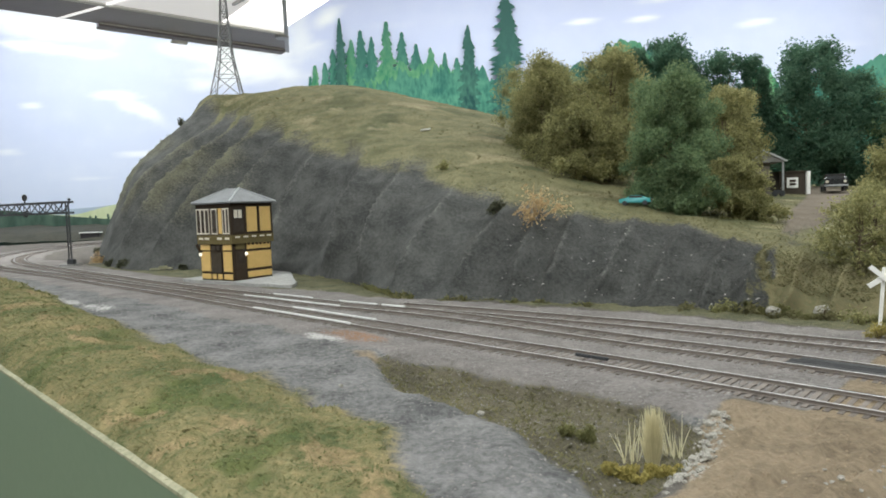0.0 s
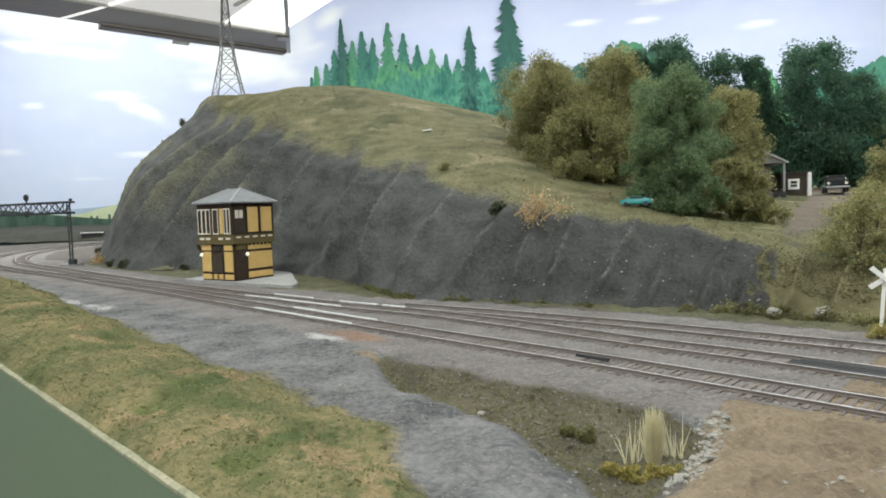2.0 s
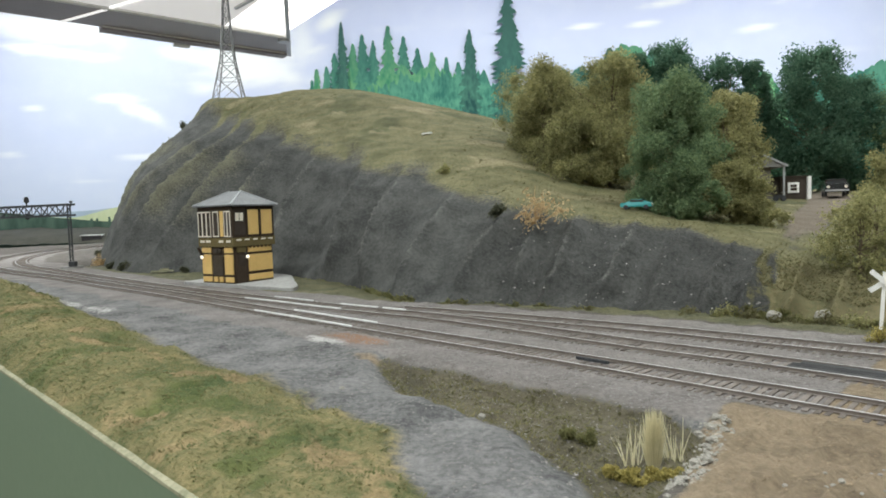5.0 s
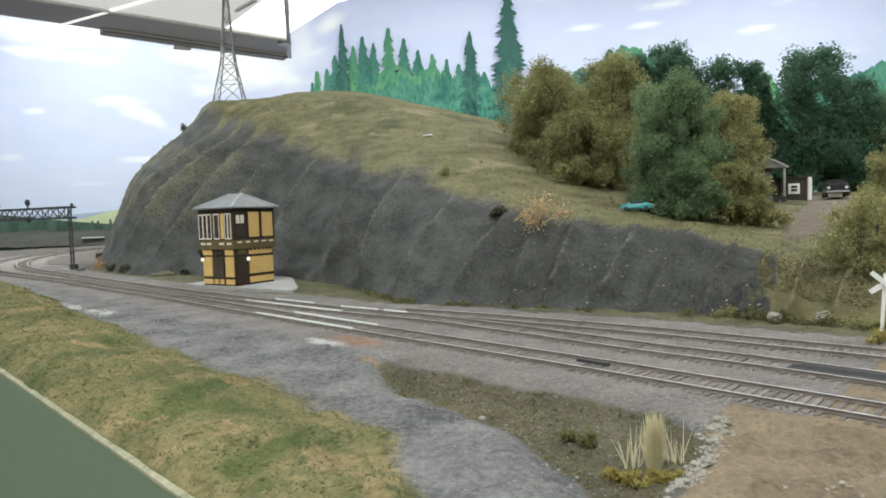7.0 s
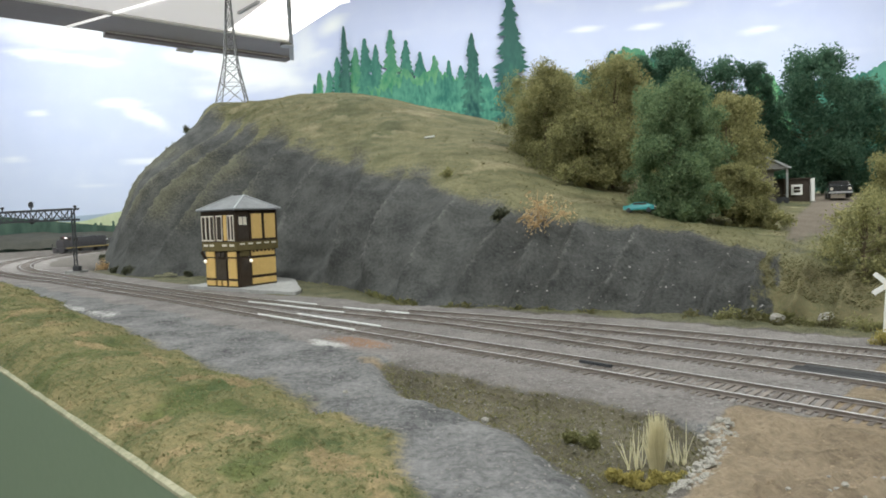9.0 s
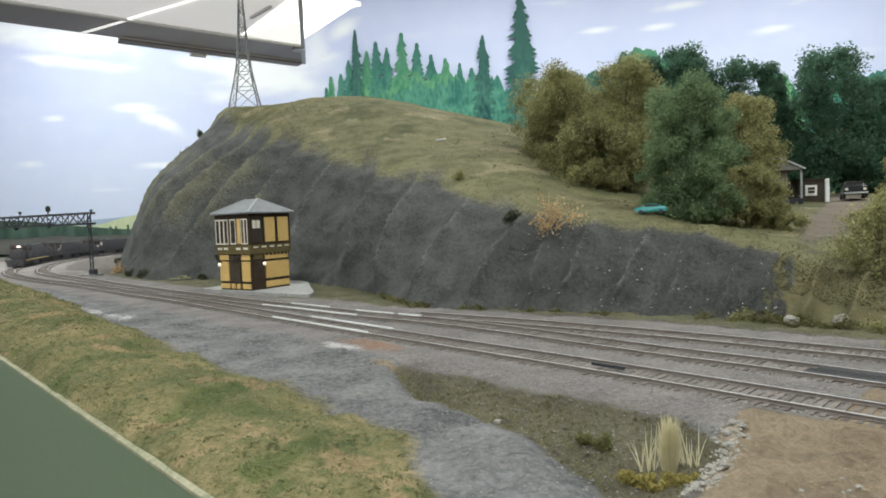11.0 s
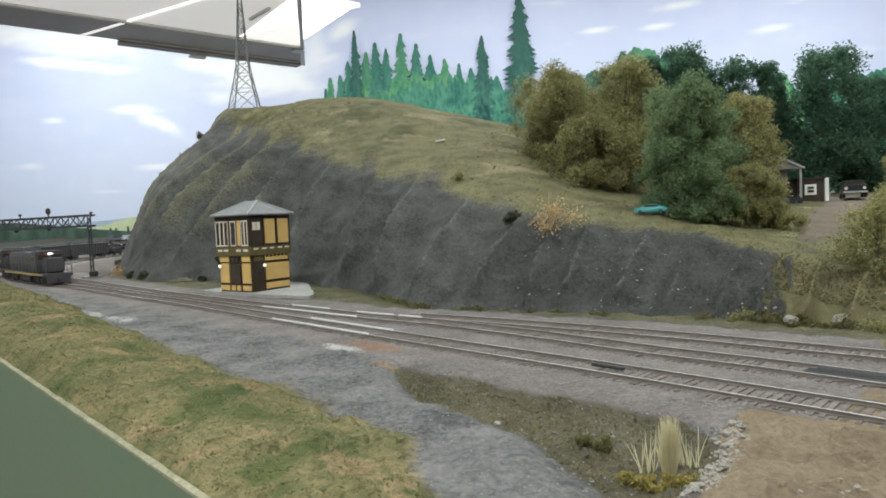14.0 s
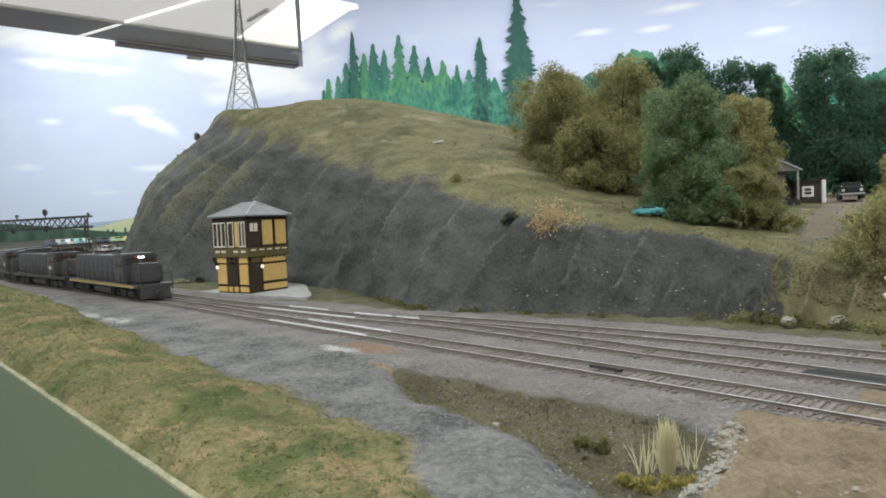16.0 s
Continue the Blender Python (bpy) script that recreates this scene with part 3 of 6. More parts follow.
for i in range(len(aa) - 1):
    vs = []
    for a in (aa[i], aa[i + 1]):
        w = 0.0001 + 0.0007 * noise.noise((a * 60, 0, 0))
        top = 0.0001 + 0.0005 * noise.noise((a * 90, 0, 2))
        low = -0.0008 + 0.0005 * noise.noise((a * 130, 4, 2))
        for b, z in ((o - 0.0014, low), (o - 0.0013, top), (o + w, top + 0.0007)):
            vs.append(bm.verts.new(((b - a) * R2, (b + a) * R2, z)))
    bm.faces.new([vs[0], vs[1], vs[4], vs[3]])
    bm.faces.new([vs[1], vs[2], vs[5], vs[4]])
tagged(part("trim", bm, M_EDGE), "ragged pale plaster rim along the fascia", "edge trim", kind="structure")


def sky_paint():
    m = bpy.data.materials.new("painted_sky")
    m.use_nodes = True
    nt = m.node_tree
    b = nt.nodes["Principled BSDF"]
    b.inputs["Roughness"].default_value = 0.8
    b.inputs["Specular IOR Level"].default_value = 0.1
    tc, at = nt.nodes.new("ShaderNodeTexCoord"), nt.nodes.new("ShaderNodeAttribute")
    at.attribute_name = "cloud_glare"
    n = nt.nodes.new("ShaderNodeTexNoise")
    n.inputs["Scale"].default_value, n.inputs["Detail"].default_value = 9, 7
    nt.links.new(tc.outputs["Object"], n.inputs["Vector"])
    brush = nt.nodes.new("ShaderNodeMath")
    brush.operation = "MULTIPLY_ADD"
    brush.inputs[1].default_value = 0.45
    nt.links.new(n.outputs["Fac"], brush.inputs[0])
    nt.links.new(at.outputs["Fac"], brush.inputs[2])
    cl = nt.nodes.new("ShaderNodeMapRange")
    cl.interpolation_type = "SMOOTHSTEP"
    cl.inputs[1].default_value, cl.inputs[2].default_value = 0.18, 1.38
    nt.links.new(brush.outputs[0], cl.inputs[0])
    sep = nt.nodes.new("ShaderNodeSeparateXYZ")
    nt.links.new(tc.outputs["Object"], sep.inputs[0])
    hgt = nt.nodes.new("ShaderNodeMapRange")
    hgt.inputs[1].default_value, hgt.inputs[2].default_value = 0.0, 1.3
    nt.links.new(sep.outputs[2], hgt.inputs[0])
    grad = nt.nodes.new("ShaderNodeValToRGB")
    grad.color_ramp.elements[0].color, grad.color_ramp.elements[1].color = (0.60, 0.660, 0.80, 1), (0.585, 0.625, 0.86, 1)
    nt.links.new(hgt.outputs[0], grad.inputs[0])
    mx = nt.nodes.new("ShaderNodeMix")
    mx.data_type = "RGBA"
    nt.links.new(cl.outputs[0], mx.inputs[0])
    nt.links.new(grad.outputs[0], mx.inputs[6])
    mx.inputs[7].default_value = (0.92, 0.925, 0.94, 1)
    nt.links.new(mx.outputs[2], b.inputs["Base Color"])
    return m


BACK_Y = 3.0
# painted clouds and lamp glare: place across and up, half length, half height, tilt, strength
# the two of strength 1.2 are lamp glare on the backdrop, painted white
CLOUDS_AND_GLARE = ((-1.83, 0.985, 0.40, 0.07, -0.16, 1.2), (-1.8, 0.87, 0.279, 0.027, -0.13, 1), (-1.48, 0.645, 0.154, 0.024, -0.06, 1), (-1.35, 0.562, 0.146, 0.04, -0.5, 1),
          (-1.89, 0.611, 0.059, 0.013, -0.04, 0.7), (-1.39, 0.372, 0.146, 0.016, 0.01, 0.7), (-2.01, 0.401, 0.085, 0.016, -0.04, 0.6), (-1.64, 0.269, 0.12, 0.013, -0.04, 0.5),
          (-0.87, 0.790, 0.34, 0.14, -0.08, 1.2), (-1.11, 0.828, 0.213, 0.043, -0.13, 0.9), (-0.49, 0.967, 0.101, 0.048, 0.52, 1), (-0.63, 0.857, 0.08, 0.239, -0.04, 0.7),
          (0.67, 0.905, 0.09, 0.016, 0.08, 0.9), (0.96, 0.91, 0.09, 0.016, 0.08, 0.9), (1.5, 0.879, 0.106, 0.021, 0.12, 0.8), (1.07, 1.003, 0.146, 0.019, 0.11, 0.8),
          (1.6, 0.993, 0.085, 0.016, 0.08, 0.8), (0.5, 1.038, 0.09, 0.016, -0.04, 0.7), (-0.21, 0.918, 0.186, 0.024, 0.06, 0.25), (1.9, 0.761, 0.16, 0.021, 0.06, 0.3))


def cloud_glare_at(x, z):
    """How thickly clouds and lamp glare are painted at places of the backdrop."""
    wob = fbm(x * 0.5, z * 1.6, 7, 91.0)
    out = 0.10 + 0.10 * wob
    for cx, cz, w, h, turn, thick in CLOUDS_AND_GLARE:
        dx, dz = x - cx, z - cz
        c, k = math.cos(turn), math.sin(turn)
        d = np.hypot((dx * c + dz * k) / w, (dz * c - dx * k) / h) + 0.5 * wob
        out = np.maximum(out, thick * step(1.55, 0.0, d))
    return out


rim_line = np.concatenate([catmull([(-3.4, 0.6), (-3.38, 1.9), (-3.2, 2.55), (-2.8, 2.9), (-2.3, BACK_Y)], 6), np.stack([np.linspace(-2.28, 3.6, 330), np.full(330, BACK_Y)], 1)])
rise_line = np.linspace(-0.2, 1.62, 130)
SX, SZ = np.meshgrid(rim_line[:, 0], rise_line, indexing="ij")
SY = np.repeat(rim_line[:, 1][:, None], len(rise_line), 1)
backdrop = tagged(sheet("backdrop", SX, SY, SZ, dict(cloud_glare=cloud_glare_at(SX, SZ)), sky_paint()), "painted pale blue sky backdrop with thin white clouds and painted lamp glare", "backdrop", kind="structure")

M_WALL = mat("room_wall", (0.55, 0.54, 0.52), (0.62, 0.61, 0.59), 6, fine=30)
M_CEIL = mat("white_ceiling", (0.70, 0.70, 0.69), (0.78, 0.78, 0.77), 20, fine=20)
M_FLOOR = mat("room_floor", (0.14, 0.13, 0.12), (0.22, 0.21, 0.19), 8, fine=20)
tagged(part("floor", mesh_box(-4.2, 4.2, -3.2, 3.2, -1.05, -1.0), M_FLOOR), "grey room floor", "floor", kind="structure")
tagged(part("ceiling", mesh_box(-4.2, 4.2, -3.2, 3.2, 1.70, 1.75), M_CEIL), "white room ceiling", "ceiling", kind="structure")
for name, d in (("wall_south", (-4.2, 4.2, -3.2, -3.1, -1, 1.7)), ("wall_west", (-4.2, -4.1, -3.1, 3.1, -1, 1.7)),
                ("wall_east", (4.1, 4.2, -3.1, 3.1, -1, 1.7)), ("wall_north", (-4.1, 4.1, 3.1, 3.2, -1, 1.7))):
    tagged(part(name, mesh_box(*d), M_WALL), "plain painted room wall", "wall", kind="structure")

M_TUBE = glow("lamp_diffuser", (1.0, 0.98, 0.95), 4.0)
M_EMBANK = mat("far_scrub", (0.024, 0.026, 0.020), (0.072, 0.068, 0.054), 20)
M_PANEL = glow("light_panel_glass", (1.0, 0.985, 0.97), 0.8)
M_PANEL_DIM = glow("dim_panel_glass", (0.76, 0.745, 0.75), 0.56)
M_VALANCE = mat("grey_valance", (0.25, 0.222, 0.238), (0.40, 0.360, 0.380), 6, fine=40, rough=0.4)
M_ALU = mat("aluminium_trim", (0.45, 0.45, 0.46), (0.6, 0.6, 0.61), 60, rough=0.4, metal=0.6)
# Fixture bodies added around the unseen lights.
for x, y, z, sx, sy, w, rz in LIGHTS:
    f = thing("unseen_ceiling_light", pose(x, y, z + 0.004, 0, 0, rz), "unseen long white ceiling strip light, added and switched on", "ceiling light", "ceiling lights")
    part("diffuser", mesh_box(-sx / 2, sx / 2, -sy / 2, sy / 2, 0, 0.012), M_TUBE, f, "glowing diffuser")
    part("housing", mesh_box(-sx / 2 - 0.01, sx / 2 + 0.01, -sy / 2 - 0.01, sy / 2 + 0.01, 0.012, 0.04), M_WHITE, f)
    for hx in (-sx / 3, sx / 3):
        part("hanger", mesh_box(hx - 0.003, hx + 0.003, -0.003, 0.003, 0.04, 1.70 - z - 0.004), M_ALU, f)


VA, VB = Vector((-1.9, 0.90, 0)), Vector((-0.472, 2.095, 0))
VD = (VB - VA).normalized()
VN = Vector((-VD.y, VD.x, 0))
up = Vector((0, 0, 1))
VL = (VB - VA).length
canopy = thing("light_canopy", Matrix(), "low canopy of white light panels with a dark grey border", "light canopy")


def on_canopy(name, s0, s1, n0, n1, z0, z1, material, label="", k0=0.0, k1=0.0):
    """A slab of the canopy: s along its far edge, n towards the viewer; k0, k1: how its two ends slant."""
    bm = bmesh.new()
    low = [VA + VD * (s + k * n) - VN * n for s, n, k in ((s0, n0, k0), (s1, n0, k1), (s1, n1, k1), (s0, n1, k0))]
    v = [bm.verts.new((p.x, p.y, z)) for z in (z0, z1) for p in low]
    for f in ((3, 2, 1, 0), (4, 5, 6, 7), (0, 1, 5, 4), (1, 2, 6, 5), (2, 3, 7, 6), (3, 0, 4, 7)):
        bm.faces.new([v[i] for i in f])
    return part(name, bm, material, canopy, label)


SK = -0.516
BAR = 0.41
CUTS = (0.0, 0.519, 1.219, VL - 0.014)
for i, (s0, s1) in enumerate(zip(CUTS, CUTS[1:])):
    k1 = BAR if i < 2 else SK
    on_canopy("border_board", s0 + 0.005, s1 - (0.005 if i < 2 else 0), 0.0, 0.165, 0.592, 0.604, M_VALANCE, "dark grey border board", BAR, k1)
    for p0, p1, e0, e1, m in ((s0 + 0.005, s1 - 0.005, BAR, k1, M_PANEL_DIM),) if i < 2 else ((s0 + 0.005, 1.494, BAR, BAR, M_PANEL_DIM), (1.500, s1, BAR, k1, M_PANEL)):
        on_canopy("light_panel", p0, p1, 0.180, 0.56, 0.594, 0.604, m, "glowing white light panel", e0, e1)
# White bars given the panels' glow, as their undersides stay unlit.
for s in CUTS[1:3]:
    on_canopy("cross_bar", s - 0.004, s + 0.004, -0.004, 0.56, 0.590, 0.606, M_PANEL, "white cross bar between the boards, made to glow", BAR, BAR)
on_canopy("trim_strip", 0.0, VL - 0.10, 0.166, 0.179, 0.589, 0.607, M_WHITE, "white trim strip")
on_canopy("end_rail", VL - 0.013, VL, -0.006, 0.60, 0.588, 0.612, M_ALU, "aluminium end rail", SK, SK)
on_canopy("lower_rail", 1.309, VL - 0.014, -0.026, 0.0, 0.586, 0.604, M_VALANCE, "grey lower rail")
# thin white strip drawn for the pale streaks along the boards
on_canopy("pale_strip", 1.309, VL - 0.03, 0.012, 0.017, 0.5885, 0.5915, M_WHITE, "thin white strip along the border boards")
bm = bmesh.new()
bar(bm, (-0.499, 1.622, 0.592), (-0.427, 1.546, 0.592), 0.008)
part("short_bar", bm, M_ALU, canopy, "short metal bar")
bm = bmesh.new()
foot_at = VA + VD * (VL - 0.02 + SK * 0.15) - VN * 0.15
rod(bm, (foot_at.x, foot_at.y, 0.584), (foot_at.x, foot_at.y, 0.590), 0.020, 0.020, 20)
part("rail_foot", bm, M_ALU, canopy, "round metal foot of the end rail")
on_canopy("lower_lip", 1.309, VL - 0.014, -0.030, -0.0265, 0.584, 0.590, M_ALU, "thin metal lip")
on_canopy("lamp_clip", 1.50, 1.545, -0.030, -0.008, 0.574, 0.579, M_WHITE, "white lamp clip")
on_canopy("cover", 0.0, VL, 0.0, 0.56, 0.612, 0.620, M_CEIL, "", BAR, SK)
for s, n in ((0.5, 0.1), (1.4, 0.1), (0.5, 0.5), (1.3, 0.5)):
    on_canopy("hanger", s, s + 0.008, n, n + 0.008, 0.620, 1.70, M_ALU)


# ---------------------------------------------------------------- painted woods on the backdrop
def paint(name, lo, hi, scale=16, tip=None):
    """Scenic paint, with long brush strokes; tip: the colour towards which it darkens at its tops."""
    m = mat(name, lo, hi, scale, rough=0.85, fine=4, spread=0.13)
    nt = m.node_tree
    mp, tx = nt.nodes.new("ShaderNodeMapping"), nt.nodes.new("ShaderNodeTexCoord")
    mp.inputs["Scale"].default_value = (1, 1, 0.45)
    nt.links.new(tx.outputs["Object"], mp.inputs["Vector"])
    for n in nt.nodes:
        if n.type == "TEX_NOISE":
            nt.links.new(mp.outputs[0], n.inputs["Vector"])
    if tip:
        tc, sep = nt.nodes.new("ShaderNodeTexCoord"), nt.nodes.new("ShaderNodeSeparateXYZ")
        rng_, mx = nt.nodes.new("ShaderNodeMapRange"), nt.nodes.new("ShaderNodeMix")
        mx.data_type = "RGBA"
        rng_.inputs[1].default_value, rng_.inputs[2].default_value = 0.58, 0.92
        nt.links.new(tc.outputs["Object"], sep.inputs[0])
        nt.links.new(sep.outputs[2], rng_.inputs[0])
        nt.links.new(rng_.outputs[0], mx.inputs[0])
        b = nt.nodes["Principled BSDF"]
        nt.links.new(b.inputs["Base Color"].links[0].from_socket, mx.inputs[6])
        mx.inputs[7].default_value = (*tip, 1)
        nt.links.new(mx.outputs[2], b.inputs["Base Color"])
    return m


P_TEAL = paint("painted_teal_fir", (0.030, 0.14, 0.115), (0.115, 0.33, 0.225), tip=(0.05, 0.15, 0.125))
P_DEEP = paint("painted_deep_fir", (0.020, 0.075, 0.072), (0.075, 0.21, 0.155), tip=(0.045, 0.115, 0.10))
P_BRIGHT = paint("painted_bright_green", (0.035, 0.22, 0.12), (0.20, 0.43, 0.20), tip=(0.07, 0.20, 0.14))
P_FIELD = paint("painted_field", (0.43, 0.50, 0.28), (0.58, 0.62, 0.40), 5)
P_RIDGE = paint("painted_ridge", (0.042, 0.078, 0.062), (0.092, 0.145, 0.110), 6)
P_BLUE = paint("painted_blue_hills", (0.34, 0.42, 0.52), (0.42, 0.50, 0.60), 3)


def flat(name, pairs, y, material, label):
    """One painted shape on the backdrop, from pairs of facing rim points."""
    bm = bmesh.new()
    rows = [[bm.verts.new((x, y, z)) for x, z in pair] for pair in pairs]
    for (a, b), (c, d) in zip(rows, rows[1:]):
        bm.faces.new((a, b, d, c))
    ob = part(name, bm, material)
    return tagged(ob, label, "painted scenery", "painted backdrop scenery", kind="structure")


def fir_outline(x, z0, z1, w, rnd):
    n = max(6, int((z1 - z0) / 0.021))
    pairs = []
    for i in range(n):
        t = i / n
        z, dz = z0 + (z1 - z0) * t, (z1 - z0) / n
        r = [w * (1 - t ** 2.2) * rnd.uniform(0.50, 1.18) + 0.004 for _ in range(2)]
        pairs.append(((x - r[0], z + rnd.uniform(0, 0.2) * dz), (x + r[1], z + rnd.uniform(0, 0.2) * dz)))
        pairs.append(((x - r[0] * rnd.uniform(0.6, 0.8), z + 0.75 * dz), (x + r[1] * rnd.uniform(0.6, 0.8), z + 0.75 * dz)))
    return pairs + [((x - 0.001, z1), (x + 0.001, z1))]


def wood_outline(x0, x1, z0, top, rough, rnd):
    n = max(8, int((x1 - x0) / 0.008))
    pairs = []
    for i in range(n + 1):
        x = x0 + (x1 - x0) * i / n
        e = math.sin(math.pi * (0.02 + 0.96 * i / n)) ** 0.35
        z = z0 + (top - z0) * e * (1 + 0.10 * noise.noise((x * 9, top, 3))) + rough * noise.noise((x * 40, z0, 1)) + rnd.uniform(-0.3, 0.3) * rough
        pairs.append(((x, z0), (x, max(z, z0 + 0.01))))
    return pairs


def ridge_outline(z0, tops):
    return [((x, z0), (x, z)) for x, z in catmull(tops, 8)]


rnd = random.Random(4)
P0 = BACK_Y - 0.004
for i, (x, top, w) in enumerate(((-0.585, 0.70, 0.03), (-0.56, 0.75, 0.035), (-0.515, 0.76, 0.04), (-0.475, 0.82, 0.05), (-0.39, 0.86, 0.06), (-0.345, 0.90, 0.06), (-0.295, 0.87, 0.055),
                                 (-0.225, 0.935, 0.065), (-0.155, 0.885, 0.06), (-0.09, 0.83, 0.06), (-0.025, 0.81, 0.055), (0.04, 0.785, 0.05), (0.095, 0.76, 0.05))):
    flat("painted_fir", fir_outline(x, 0.42, top, w * 1.05, rnd), P0 - 0.0007 * (i + 1), (P_TEAL, P_BRIGHT, P_TEAL)[i % 3], "teal green fir painted on the backdrop")
flat("painted_wood", wood_outline(-0.47, 0.30, 0.25, 0.73, 0.05, rnd), P0 - 0.011, P_BRIGHT, "bright green painted wood on the backdrop")
flat("painted_wood", wood_outline(-0.62, 0.62, 0.2, 0.70, 0.06, rnd), P0 - 0.012, P_TEAL, "teal green painted wood on the backdrop")
for x, z0, top, w in ((-0.438, 0.55, 0.957, 0.036), (0.149, 0.48, 0.905, 0.055), (0.326, 0.42, 1.10, 0.095)):
    flat("painted_fir", fir_outline(x, z0, top, w, rnd), P0 - 0.013 - 0.001 * (x > 0) - 0.001 * (x > 0.2), P_DEEP, "tall dark fir painted on the backdrop")
flat("painted_wood", wood_outline(0.43, 1.35, 0.1, 0.78, 0.028, rnd), P0 - 0.017, P_DEEP, "dark painted wood on the backdrop")
flat("painted_wood", wood_outline(0.68, 1.08, 0.2, 0.80, 0.022, rnd), P0 - 0.019, P_BRIGHT, "bright green painted tree on the backdrop")
flat("painted_wood", wood_outline(1.25, 3.2, 0.0, 0.70, 0.025, rnd), P0 - 0.021, P_TEAL, "teal green painted wood on the backdrop")
flat("painted_wood", wood_outline(1.35, 1.62, 0.2, 0.66, 0.03, rnd), P0 - 0.023, P_BRIGHT, "bright green painted tree on the backdrop")
# painted hills beyond the curve
flat("painted_hills", ridge_outline(-0.1, [(-2.25, 0.118), (-1.7, 0.128), (-1.4, 0.150), (-1.0, 0.16)]), P0, P_BLUE, "hazy blue painted hills on the backdrop")
flat("painted_field", ridge_outline(-0.1, [(-2.25, 0.098), (-1.9, 0.108), (-1.72, 0.100), (-1.55, 0.136), (-1.35, 0.165), (-1.0, 0.20)]), P0 - 0.002, P_FIELD, "bright green painted meadows on the backdrop")
flat("painted_ridge", wood_outline(-2.6, -0.9, -0.1, 0.062, 0.012, rnd), P0 - 0.004, P_RIDGE, "dark green painted tree line on the backdrop")
flat("painted_ridge", ridge_outline(-0.1, [(-2.5, 0.146), (-2.1, 0.136), (-1.88, 0.110), (-1.65, 0.084), (-1.45, 0.066)]), P0 - 0.0048, P_RIDGE, "dark teal wooded rise painted on the backdrop")
for i in range(16):
    x = -2.05 + 0.045 * i + rnd.uniform(-0.015, 0.015)
    flat("painted_fir", fir_outline(x, 0.03, rnd.uniform(0.075, 0.105) + 0.045 * (i > 11), 0.008, rnd), P0 - 0.006 - 0.0008 * i, P_RIDGE, "small dark tree painted on the backdrop")

# a scrubby embankment beyond the curve
bm = bmesh.new()
xs = np.linspace(-2.9, 0.2, 120)
rows = [[bm.verts.new((x, y, z * (1 + 0.25 * noise.noise((x * 5, y, 0))) + 0.006 * noise.noise((x * 30, y * 9, 1)))) for x in xs] for y, z in ((2.42, -0.004), (2.47, 0.02), (2.56, 0.036), (2.70, 0.044), (2.96, 0.050))]
for r0, r1 in zip(rows, rows[1:]):
    for i in range(len(xs) - 1):
        bm.faces.new((r0[i], r0[i + 1], r1[i + 1], r1[i]))
tagged(part("embankment", bm, M_EMBANK, smooth=True), "dark scrubby embankment beyond the curve", "embankment", kind="structure")


